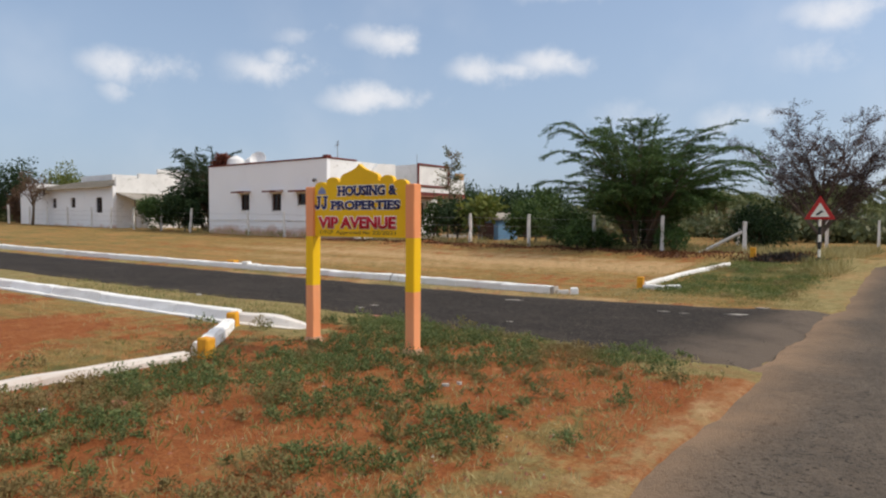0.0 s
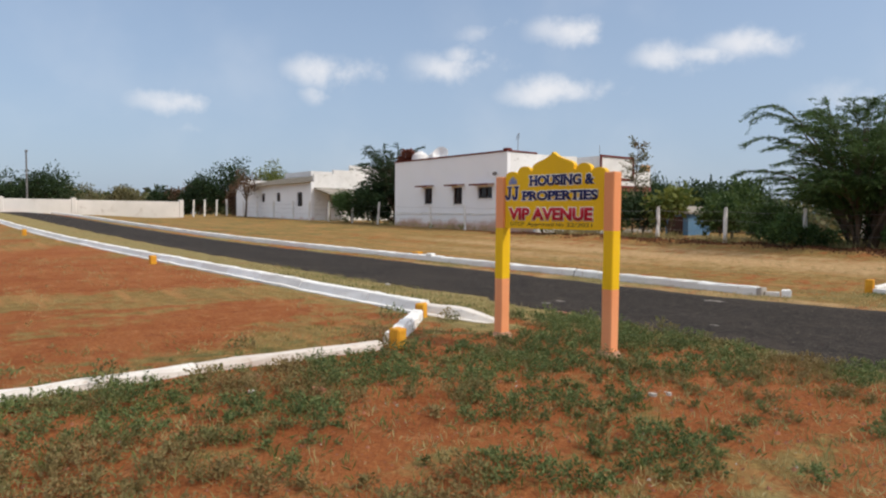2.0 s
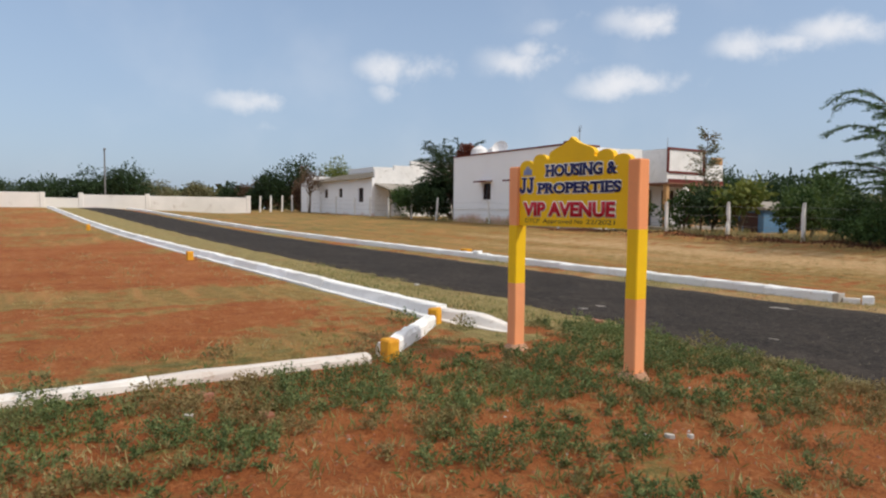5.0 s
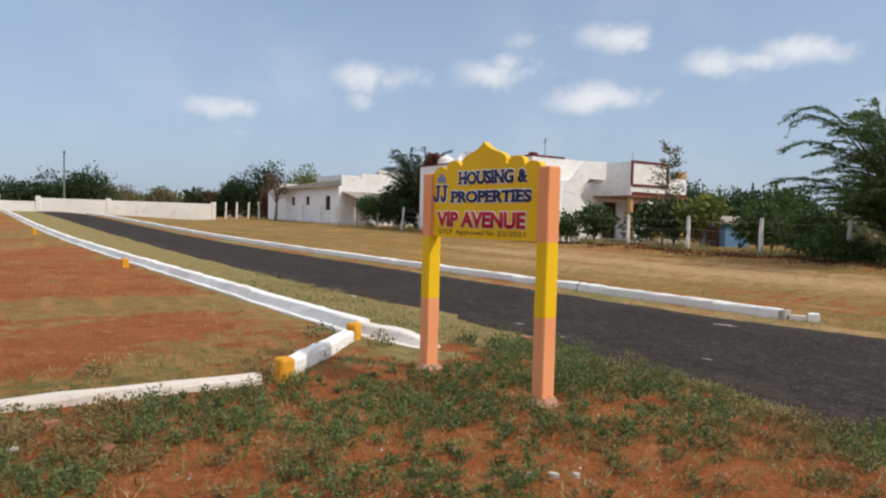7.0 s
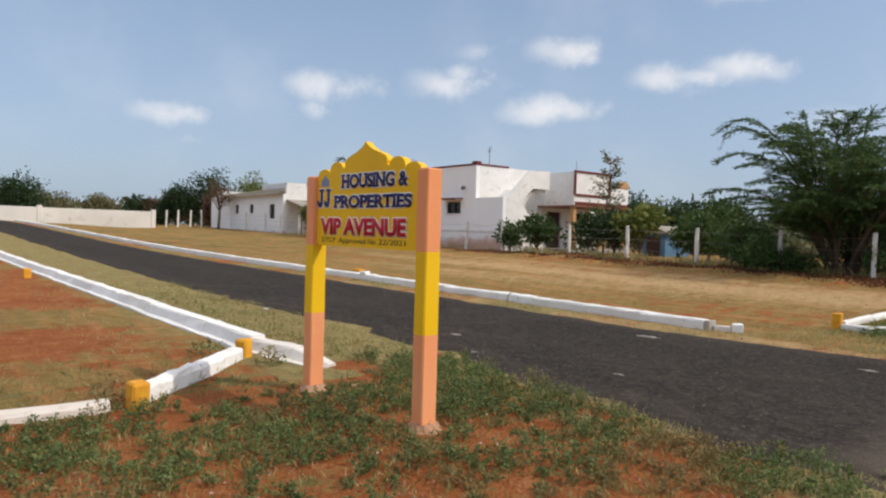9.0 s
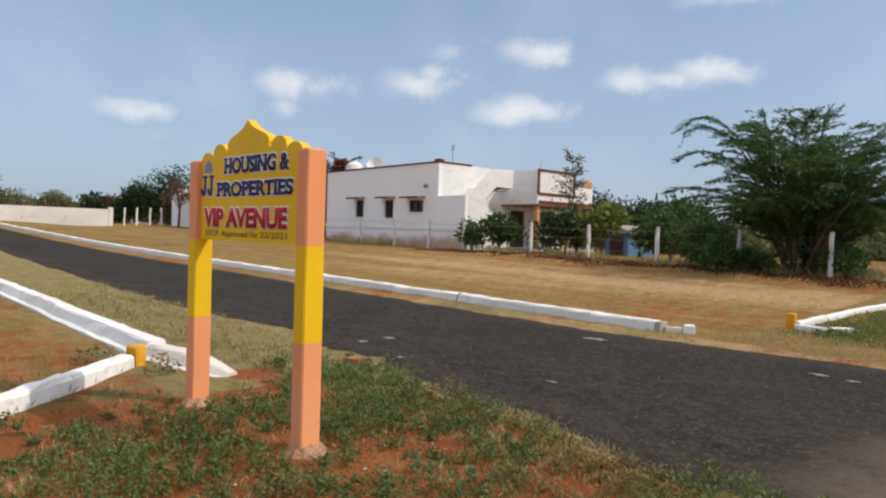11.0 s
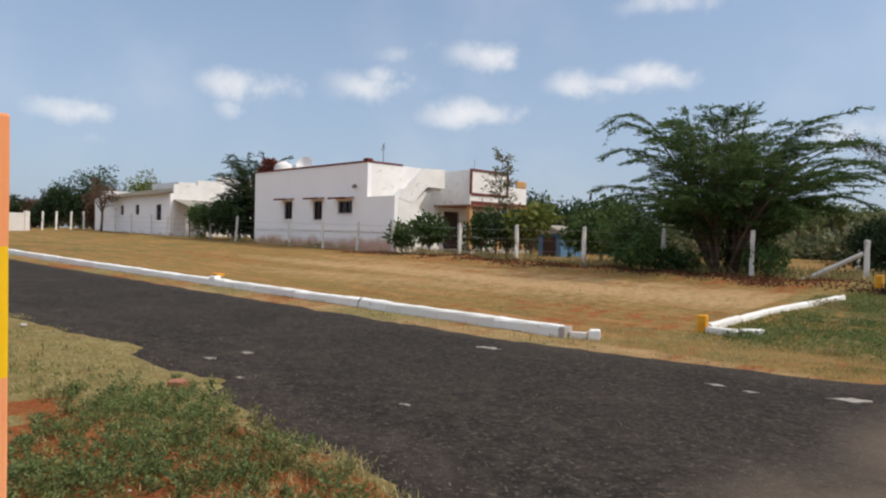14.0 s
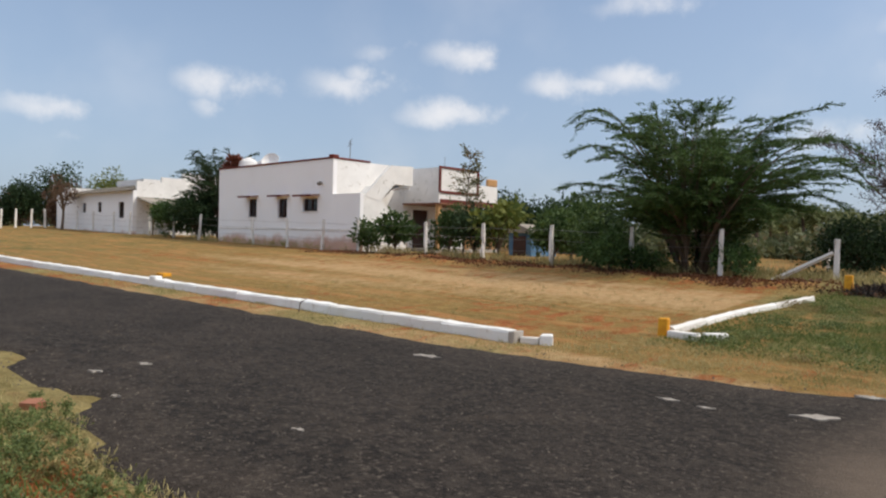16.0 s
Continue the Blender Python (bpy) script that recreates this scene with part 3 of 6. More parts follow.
def kerb_stone_mesh(length, width, height, ledge):
    bm = bmesh.new()
    if ledge:
        out = [(-0.03, -0.06), (-0.03, 0.03), (0.03, 0.045), (0.08, height - 0.02), (0.1, height), (0.1 + width - 0.02, height), (0.1 + width, height - 0.025), (0.1 + width, -0.06)]
    else:
        out = [(0, -0.06), (0.01, height - 0.03), (0.035, height), (width - 0.03, height), (width, height - 0.03), (width, -0.06)]
    cuts = 5
    rings = []
    for i in range(cuts + 1):
        x = -length / 2 + length * i / cuts
        rings.append([bm.verts.new((x, u + rng.normal(0, 0.0055), v + rng.normal(0, 0.0055))) for u, v in out])
    n = len(out)
    for a, b in zip(rings, rings[1:]):
        for k in range(n):
            bm.faces.new((a[k], a[(k + 1) % n], b[(k + 1) % n], b[k]))
    bm.faces.new(rings[0][::-1])
    bm.faces.new(rings[-1])
    bmesh.ops.recalc_face_normals(bm, faces=bm.faces)
    me = bpy.data.meshes.new("kerb_stone")
    bm.to_mesh(me)
    bm.free()
    return me


def lay_kerb(name, path, label, width, height, ledge, material, stone=1.5, sink=0.0):
    """A run of kerb stones along a path of (x, y); the first side of each stone faces the path's right."""
    root = thing(name, pose(path[0][0], path[0][1], ground_z(*path[0])), label, "kerb", kind="structure")
    meshes = []
    for k in range(4):
        me = kerb_stone_mesh(stone - 0.008, width, height, ledge)
        me.materials.append(material)
        meshes.append(me)
    count = 0
    for a, b in zip(path, path[1:]):
        a, b = Vector((*a, ground_z(*a))), Vector((*b, ground_z(*b)))
        n = max(1, round((b - a).length / stone))
        for i in range(n):
            p, q = a.lerp(b, i / n), a.lerp(b, (i + 1) / n)
            way = q - p
            ob = new("kerb_stone", meshes[count % 4])
            count += 1
            mid = (p + q) / 2
            m = Matrix.Translation(mid - Vector((0, 0, sink + abs(rng.normal(0, 0.008))))) @ pose(0, 0, 0, 0, 0, math.degrees(math.atan2(way.y, way.x)) + rng.normal(0, 0.35)) @ pose(0, 0, 0, 0, -math.degrees(math.asin(way.z / way.length)))
            ob.parent = root
            ob.matrix_world = m
            ob.matrix_parent_inverse = root.matrix_world.inverted()
            ob.matrix_basis = m @ Matrix.Diagonal((way.length / stone, 1, 1, 1))
    return root


left_path = [(x, kerb_left(x)) for x in (-66, -60, -52, -44, -36, -29, -23, -18, -14, -11, -9, -7.78)] 
lay_kerb("kerb_near", left_path, "whitewashed masonry kerb with a low ledge", 0.16, 0.165, True, M_WHITEWASH)
tail = lay_kerb("kerb_tail", [(-7.77, 5.39), (-6.58, 5.68)], "broken end of a whitewashed kerb sinking into the soil", 0.15, 0.15, True, M_KERB_OLD, stone=1.22)
for stone in tail.children:
    stone.data = stone.data.copy()
    for v in stone.data.vertices:                # the end is worn down to the ground
        v.co.z *= 1 - 0.7 * smooth(0.1, 0.68, v.co.x)
        v.co.y += (0.2 - v.co.y) * 0.5 * smooth(0.2, 0.68, v.co.x)
right_path = [(x, kerb_right(x)) for x in (-66.5, -56, -48, -38, -30, -24, -19, -15, -12, -9.4, -6.95)]
lay_kerb("kerb_far", right_path, "whitewashed masonry kerb, chipped along its base", 0.24, 0.17, False, M_WHITEWASH)
front_path = [(-5.93, -7), (-5.98, -4.5), (-5.94, -2), (-5.98, 0.4), (-6.04, 1.9), (-5.98, 3.72)]
lay_kerb("kerb_plot", front_path, "worn whitewashed kerb half sunk in weeds", 0.16, 0.085, False, M_KERB_OLD, sink=0.0)
lay_kerb("kerb_corner", [(-6.12, 4.0), (-7.38, 5.25)], "short whitewashed kerb cut across a plot corner", 0.17, 0.13, False, M_WHITEWASH, stone=0.9)
lay_kerb("kerb_beyond", [(-5.72, 15.85), (-5.66, 18.3), (-5.1, 21.3)], "whitewashed kerb beside a grass patch", 0.13, 0.11, False, M_WHITEWASH)


def block(name, x, y, sx, sy, sz, turn, material, label, category, tilt=0, group="", lift=0.0):
    bm = box(-sx / 2, sx / 2, -sy / 2, sy / 2, -0.05, sz, bevel=min(sx, sy, sz) * 0.12, rough=0.004)
    ob = part(name, bm, material)
    ob.matrix_world = pose(x, y, ground_z(x, y) + lift, tilt, 0, turn)
    return tagged(ob, label, category, group)


for x, y, s, h, turn in ((-5.99, 3.9, 0.15, 0.21, 8), (-7.5, 5.28, 0.14, 0.19, 35), (-17.2, 4.3, 0.16, 0.21, 5), (-5.8, 15.62, 0.16, 0.28, 10), (-4.95, 23.5, 0.17, 0.42, 4), (-19.5, 13.75, 0.3, 0.09, 12), (-32.5, 3.1, 0.17, 0.26, 0)):
    block("boundary_marker", x, y, s, s * 0.9, h, turn, M_MARKER, "ochre-painted plot marker stone beside a kerb", "marker stone", group="plot markers")
block("fallen_kerb_stone", -5.45, 15.55, 0.5, 0.13, 0.1, -8, M_WHITEWASH, "loose whitewashed kerb stone lying by a marker", "kerb stone", group="loose stones")
block("fallen_kerb_stone", -5.06, 15.78, 0.36, 0.14, 0.11, 48, M_WHITEWASH, "loose whitewashed kerb stone lying by a marker", "kerb stone", group="loose stones")
block("loose_block", -6.72, 13.36, 0.26, 0.13, 0.09, 24, M_KERB_OLD, "knocked-over soil-stained block lying beside the kerb", "block", group="loose stones")
block("loose_block", -6.5, 13.46, 0.17, 0.17, 0.14, 28, M_WHITEWASH, "small whitewashed block lying beside the kerb", "block", group="loose stones")
block("mortar_lump", -16.9, 12.42, 0.24, 0.2, 0.235, 12, M_WHITEWASH, "whitewashed mortar lump stuck on the kerb", "mortar lump", group="loose stones")
block("kerb_end_stone", -6.9, 13.27, 0.1, 0.25, 0.165, 4, M_CEMENT, "bare cement end of a whitewashed kerb", "kerb stone", group="loose stones")

# ---- the signboard ----
SIGN_L, SIGN_R = Vector((-5.915, 5.28)), Vector((-4.49, 5.41))


def letters(words, offset):
    cu = bpy.data.curves.new("lettering", "FONT")
    cu.body, cu.size, cu.offset = words, 1.0, offset
    ob = new("lettering_source", cu)
    me = bpy.data.meshes.new_from_object(ob.evaluated_get(bpy.context.evaluated_depsgraph_get()))
    bpy.data.objects.remove(ob)
    return me


def text_mesh(name, words, width, height, material, parent, m, grow=0.0, thick=0.002, bold=0.0, serif=None):
    co = np.array([v.co[:] for v in letters(words, 0.0).vertices])
    x0, x1, caps = co[:, 0].min(), co[:, 0].max(), co[:, 1].max()
    sx, sy = width / (x1 - x0), height / caps
    bm = bmesh.new()
    bm.from_mesh(letters(words, bold + grow))
    for v in bm.verts:
        v.co = Vector(((v.co.x - x0) * sx, v.co.y * sy, 0))
    r = bmesh.ops.extrude_face_region(bm, geom=bm.faces[:])
    bmesh.ops.translate(bm, verts=[g for g in r["geom"] if isinstance(g, bmesh.types.BMVert)], vec=(0, 0, thick))
    if serif is not None:
        # slab feet and heads on every upright stroke
        flat = bmesh.new()
        flat.from_mesh(letters(words, 0.0))
        sides = []
        for e in flat.edges:
            a, b = (v.co for v in e.verts)
            if len(e.link_faces) == 1 and abs(a.x - b.x) < 0.004 and abs(a.y - b.y) > 0.4 * caps:
                sides.append((a.x, min(a.y, b.y), max(a.y, b.y)))
        flat.free()
        sides.sort()
        while sides:
            x, lo, hi = sides.pop(0)
            right = x
            while sides and sides[0][0] - x < 0.17:
                right, l2, h2 = sides.pop(0)
                lo, hi = min(lo, l2), max(hi, h2)
            for y, there in ((0.0, lo < 0.05 * caps), (caps, hi > 0.95 * caps)):
                if there:
                    u0, u1 = (x - 0.07 - serif - x0) * sx, (right + 0.07 + serif - x0) * sx
                    v0, v1 = (y - serif) * sy, (y + serif) * sy
                    v0, v1 = (v0, v1 + 0.03 * sy) if y == 0 else (v0 - 0.03 * sy, v1)
                    add_prism(bm, [(u0, v0), (u1, v0), (u1, v1), (u0, v1)], 0, thick + 0.0006, axis="z")
    bmesh.ops.recalc_face_normals(bm, faces=bm.faces)
    # each character is a part of its own
    flat = bmesh.new()
    flat.from_mesh(letters(words, 0.0))
    spans, todo = [], set(flat.verts)
    while todo:
        seen, queue = set(), [next(iter(todo))]
        while queue:
            v = queue.pop()
            if v not in seen:
                seen.add(v)
                queue += [e.other_vert(v) for e in v.link_edges]
        todo -= seen
        spans.append(((min(v.co.x for v in seen) - x0) * sx, (max(v.co.x for v in seen) - x0) * sx))
    flat.free()
    spans.sort()
    whole = bpy.data.meshes.new(name)
    bm.to_mesh(whole)
    bm.free()
    for k, (a, b) in enumerate(spans):
        one = bmesh.new()
        one.from_mesh(whole)
        far = [f for f in one.faces if min(range(len(spans)), key=lambda i: max(spans[i][0] - f.calc_center_median().x, f.calc_center_median().x - spans[i][1])) != k]
        bmesh.ops.delete(one, geom=far, context="FACES")
        if one.faces:
            # slabs are tied to their stroke
            todo, roots = set(one.verts), []
            while todo:
                seen, queue = set(), [next(v for v in one.verts if v in todo)]
                while queue:
                    v = queue.pop()
                    if v not in seen:
                        seen.add(v)
                        queue += [e.other_vert(v) for e in v.link_edges]
                todo -= seen
                roots.append(min(seen, key=lambda v: v.index))
            for r in roots[1:]:
                one.edges.new((roots[0], r))
            part(name, one, material, parent).matrix_basis = m
        else:
            one.free()


def build_sign():
    span = SIGN_R - SIGN_L
    wide = span.length
    turn = math.degrees(math.atan2(span.y, span.x))
    root = thing("signboard", pose(SIGN_L.x, SIGN_L.y, 0, 0, 0, turn), "yellow painted estate signboard on two orange and yellow posts", "signboard")
    half, deep, top = 0.057, 0.068, 1.81
    for x in (0.0, wide):
        bm = bmesh.new()
        cut = 0.008
        outline = [(-half + cut, -deep), (half - cut, -deep), (half, -deep + cut), (half, deep - cut), (half - cut, deep), (-half + cut, deep), (-half, deep - cut), (-half, -deep + cut)]
        rings = []
        for z in (-0.1, 0.3, 0.66, 0.95, 1.235, 1.5, top - 0.012, top):
            shrink = 0.9 if z == top else 1.0
            rings.append((z, [bm.verts.new((u * shrink + rng.normal(0, 0.0012), v * shrink + rng.normal(0, 0.0012), z)) for u, v in outline]))
        for (za, a), (zb, b) in zip(rings, rings[1:]):
            mid = (za + zb) / 2
            for k in range(8):
                bm.faces.new((a[k], a[(k + 1) % 8], b[(k + 1) % 8], b[k])).material_index = 1 if 0.66 < mid < 1.235 else 0
        bm.faces.new(rings[-1][1])
        post = part("post", bm, [M_ORANGE, M_YELLOW], root)
        post.location = (x, 0, 0)
        foot = bmesh.new()
        bmesh.ops.create_cone(foot, cap_ends=True, segments=14, radius1=0.15, radius2=0.085, depth=0.07)
        for v in foot.verts:
            v.co += Vector((rng.normal(0, 0.01), rng.normal(0, 0.01), 0.012))
        f = part("footing", foot, M_FOOTING, root, "rough cement collar at the post's foot")
        f.location = (x, 0, 0)
    # the board, with scallops and an onion dome along its top
    x0, x1 = half, wide - half
    w = x1 - x0
    low, edge = 1.235, 1.80
    pts = [(x0, low), (x1, low), (x1, edge)]

    def lobe(c, r, h, base, n=7):
        return [(x0 + w * (c + r * math.cos(math.pi * i / n)), base + h * math.sin(math.pi * i / n)) for i in range(n + 1)]
    pts += lobe(0.93, 0.07, 0.06, 1.805) + lobe(0.795, 0.07, 0.065, 1.85)
    ogee = [(0.2, 1.868), (0.207, 1.89), (0.203, 1.912), (0.185, 1.933), (0.155, 1.95), (0.118, 1.965), (0.082, 1.981), (0.05, 2.0), (0.024, 2.022), (0.0, 2.05)]
    pts += [(x0 + w * (0.5 + r), z) for r, z in ogee] + [(x0 + w * (0.5 - r), z) for r, z in ogee[-2::-1]]
    pts += lobe(0.205, 0.07, 0.065, 1.85) + lobe(0.07, 0.07, 0.06, 1.805) + [(x0, edge)]
    clean = [pts[0]]
    for p in pts[1:]:
        if (Vector(p) - Vector(clean[-1])).length > 0.002:
            clean.append(p)
    part("board", add_prism(bmesh.new(), clean, -0.03, 0.03), M_YELLOW, root)

    def face(x, z, lift=0.0):
        return pose(x, -0.031 - lift, z, 90, 0, 0)
    U = lambda u: x0 + w * u
    for words, u0, u1, z, h, mat, name, bold in (("HOUSING &", 0.275, 0.885, 1.705, 0.098, M_NAVY, "upper_line", 0.042), ("PROPERTIES", 0.2, 0.925, 1.548, 0.09, M_NAVY, "lower_line", 0.042), ("VIP AVENUE", 0.055, 0.88, 1.338, 0.118, M_CRIMSON, "estate_name", 0.048)):
        text_mesh(name + "_edging", words, w * (u1 - u0), h, M_LETTER_WHITE, root, face(U(u0), z), grow=0.095, thick=0.0015, serif=0.1 if mat is M_NAVY else None)
        text_mesh(name, words, w * (u1 - u0), h, mat, root, face(U(u0), z, 0.0025), thick=0.0015, bold=bold, serif=bold if mat is M_NAVY else None)
    for words, u0, u1 in (("DTCP", 0.065, 0.21), ("Approved", 0.245, 0.52), ("No", 0.545, 0.615), ("22/2021", 0.645, 0.885)):
        text_mesh("approval_word", words, w * (u1 - u0), 0.04, M_SMALL_PRINT, root, face(U(u0), 1.266), thick=0.001, bold=0.008)
    # emblem: two hooks under a small domed crown
    for k, mat, lift, fat in ((0, M_LETTER_WHITE, 0.0, 0.008), (1, M_NAVY, 0.003, 0.0)):
        bm = bmesh.new()
        for c in (0.042, 0.118):
            cx = U(c)
            pts = [(cx + 0.045, 1.70), (cx - 0.022, 1.70), (cx - 0.022, 1.682), (cx - 0.004, 1.678), (cx - 0.004, 1.595), (cx - 0.014, 1.577), (cx - 0.026, 1.585), (cx - 0.03, 1.604), (cx - 0.052, 1.604),
                   (cx - 0.05, 1.575), (cx - 0.03, 1.55), (cx, 1.546), (cx + 0.022, 1.562), (cx + 0.03, 1.59), (cx + 0.03, 1.678), (cx + 0.045, 1.682)]
            pts = [(u + math.copysign(fat, u - cx - 0.01), v + math.copysign(fat, v - 1.63)) for u, v in pts]
            add_prism(bm, pts[::-1], -0.033 - lift, -0.029, index=0)
        part("emblem_hooks" if k else "emblem_hooks_edging", bm, mat, root)
    bm = bmesh.new()
    cx = U(0.085)
    for dx, h in ((-0.045, 0.045), (-0.022, 0.065), (0.0, 0.082), (0.022, 0.065), (0.045, 0.045)):
        add_prism(bm, [(cx + dx - 0.01, 1.735), (cx + dx + 0.01, 1.735), (cx + dx + 0.008, 1.735 + h * 0.7), (cx + dx, 1.735 + h), (cx + dx - 0.008, 1.735 + h * 0.7)], -0.0345, -0.029)
    add_prism(bm, [(cx - 0.06, 1.722), (cx + 0.06, 1.722), (cx + 0.055, 1.738), (cx - 0.055, 1.738)], -0.0345, -0.029)
    part("emblem_crown", bm, M_LOGO, root)


build_sign()

# ---- fence ----
def build_fence():
    xs = [-8.34, -11.06, -14.05, -17.07, -20.05, -24.4, -27.0, -29.9, -33.3, -39.6, -43.1, -46.6, -50.0, -53.2, -57.0, -61.0, -64.8]
    meshes = []
    for k in range(3):
        bm = bmesh.new()
        pts = [(0, 0, -0.1), (0.004 * k, 0, 0.5), (0, 0.006, 1.0), (0.003, 0, 1.42), (0.003, 0, 1.45)]
        add_tube(bm, pts, [0.088, 0.085, 0.08, 0.075, 0.055], 4)
        bmesh.ops.rotate(bm, verts=bm.verts, cent=(0, 0, 0), matrix=Matrix.Rotation(radians(45), 3, "Z"))
        for v in bm.verts:
            v.co += Vector(rng.normal(0, 0.005, 3))
        me = bpy.data.meshes.new("fence_post")
        bm.to_mesh(me)
        bm.free()
        me.materials.append(M_POST)
        meshes.append(me)
    tops = []
    for i, x in enumerate(xs):
        y = 24.6 + rng.normal(0, 0.04)
        ob = new("fence_post", meshes[i % 3])
        lean = 7 if abs(x + 39.6) < 0.1 else rng.normal(0, 1.0)
        ob.matrix_world = pose(x, y, ground_z(x, y) + 0.02, rng.normal(0, 1), lean, rng.normal(0, 4)) @ Matrix.Diagonal((1, 1, 1.0 + (0.08 if x < -38 else 0.0), 1))
        tagged(ob, "leaning rough granite fence post" if lean == 7 else "rough pale granite fence post", "fence post", "fence posts")
        tops.append(Vector((x, y, ground_z(x, y))))
    # posts that carry the fence on to the compound wall
    for i, y in enumerate((20.8, 21.9, 23.1, 24.2)):
        ob = new("fence_post", meshes[i % 3])
        ob.matrix_world = pose(-68.15, y, ground_z(-68.15, y) + 0.1, rng.normal(0, 1), rng.normal(0, 1), rng.normal(0, 4)) @ Matrix.Diagonal((1.3, 1.3, 1.1, 1))
        tagged(ob, "rough pale granite fence post near the compound wall", "fence post", "fence posts")
    # the corner post with its strut
    p = new("fence_post", meshes[1])
    p.matrix_world = pose(-5.75, 25.9, ground_z(-5.75, 25.9) - 0.1, 0, 0, 10) @ Matrix.Diagonal((1.15, 1.15, 0.95, 1))
    tagged(p, "rough granite corner post of the wire fence", "fence post", "fence posts")
    s = part("fence_strut", add_tube(bmesh.new(), [(-7.25, 25.5, 0.28), (-5.82, 25.85, 1.12)], [0.07, 0.06], 4), M_POST)
    tagged(s, "granite strut leaning against the corner post", "fence strut", "fence posts")
    for h in (0.55, 0.95, 1.3):
        for a, b in zip(tops, tops[1:]):
            m = (a + b) / 2
            bm = add_tube(bmesh.new(), [a + Vector((0, 0, h)), m + Vector((0, 0, h - 0.05)), b + Vector((0, 0, h))], [0.006] * 3, 3)
            tagged(part("fence_wire", bm, M_IRON), "rusty wire strung between two granite posts", "wire", "fence wires")


build_fence()
# second row of posts in the field behind
for x, y in ((-12.6, 34), (-8.3, 36), (-4.6, 38), (-2.6, 41)):
    ob = part("field_post", add_tube(bmesh.new(), [(0, 0, -0.1), (0, 0, 0.8), (0, 0, 1.4)], [0.09, 0.085, 0.07], 4), M_POST)
    ob.matrix_world = pose(x, y, ground_z(x, y), 0, 0, rng.uniform(0, 90))
    tagged(ob, "granite post standing in the dry field", "fence post", "field posts")

# ---- the white house ----


def wall_with_holes(bm, u0, u1, v0, v1, holes, a, b, axis):
    """A wall from u0 to u1 and v0 to v1 with rectangular holes, drawn from a to b in depth."""
    us = sorted({u0, u1, *[h[0] for h in holes], *[h[1] for h in holes]})
    vs = sorted({v0, v1, *[h[2] for h in holes], *[h[3] for h in holes]})
    solid = lambda i, j: 0 <= i < len(us) - 1 and 0 <= j < len(vs) - 1 and not any(h[0] <= (us[i] + us[i + 1]) / 2 <= h[1] and h[2] <= (vs[j] + vs[j + 1]) / 2 <= h[3] for h in holes)
    put = (lambda u, v, w: (u, w, v)) if axis == "y" else (lambda u, v, w: (w, u, v))
    cache = {}

    def vert(i, j, w):
        key = (i, j, w)
        if key not in cache:
            cache[key] = bm.verts.new(put(us[i], vs[j], w))
        return cache[key]
    for i in range(len(us) - 1):
        for j in range(len(vs) - 1):
            if not solid(i, j):
                continue
            bm.faces.new([vert(i, j, a), vert(i + 1, j, a), vert(i + 1, j + 1, a), vert(i, j + 1, a)])
            bm.faces.new([vert(i, j, b), vert(i, j + 1, b), vert(i + 1, j + 1, b), vert(i + 1, j, b)])
            for (di, dj), (p, q) in (((-1, 0), ((i, j + 1), (i, j))), ((1, 0), ((i + 1, j), (i + 1, j + 1))), ((0, -1), ((i, j), (i + 1, j))), ((0, 1), ((i + 1, j + 1), (i, j + 1)))):
                if not solid(i + di, j + dj):
                    bm.faces.new([vert(*p, a), vert(*p, b), vert(*q, b), vert(*q, a)])
    bmesh.ops.recalc_face_normals(bm, faces=bm.faces)
    return bm


def add_window(parent, name, x0, x1, z0, z1, y):
    win = part(name, bmesh.new(), M_SHUTTER, parent)
    f = bmesh.new()
    t = 0.05
    for a in ((x0, x1, z0, z0 + t), (x0, x1, z1 - t, z1), (x0, x0 + t, z0 + t, z1 - t), (x1 - t, x1, z0 + t, z1 - t), ((x0 + x1) / 2 - t / 2, (x0 + x1) / 2 + t / 2, z0 + t, z1 - t)):
        add_box(f, a[0], a[1], y + 0.1, y + 0.15, a[2], a[3])
    part("window_frame", f, M_SHUTTER, win)
    part("pane", box(x0 + t, x1 - t, y + 0.16, y + 0.17, z0 + t, z1 - t), M_GLASS, win, "dark window glass")
    bars = bmesh.new()
    for k in range(1, 5):
        z = z0 + (z1 - z0) * k / 5
        add_box(bars, x0, x1, y + 0.05, y + 0.065, z, z + 0.015)
    part("grille", bars, M_SHUTTER, win)
    return win


def dark_glass():
    k = Nodes("dark_glass")
    return k.done(k.mix(k.range(k.noise(3, 3), 0.3, 0.7), (0.012, 0.012, 0.014), (0.03, 0.03, 0.032)), 0.12, 0, 0.5)


M_GLASS = dark_glass()


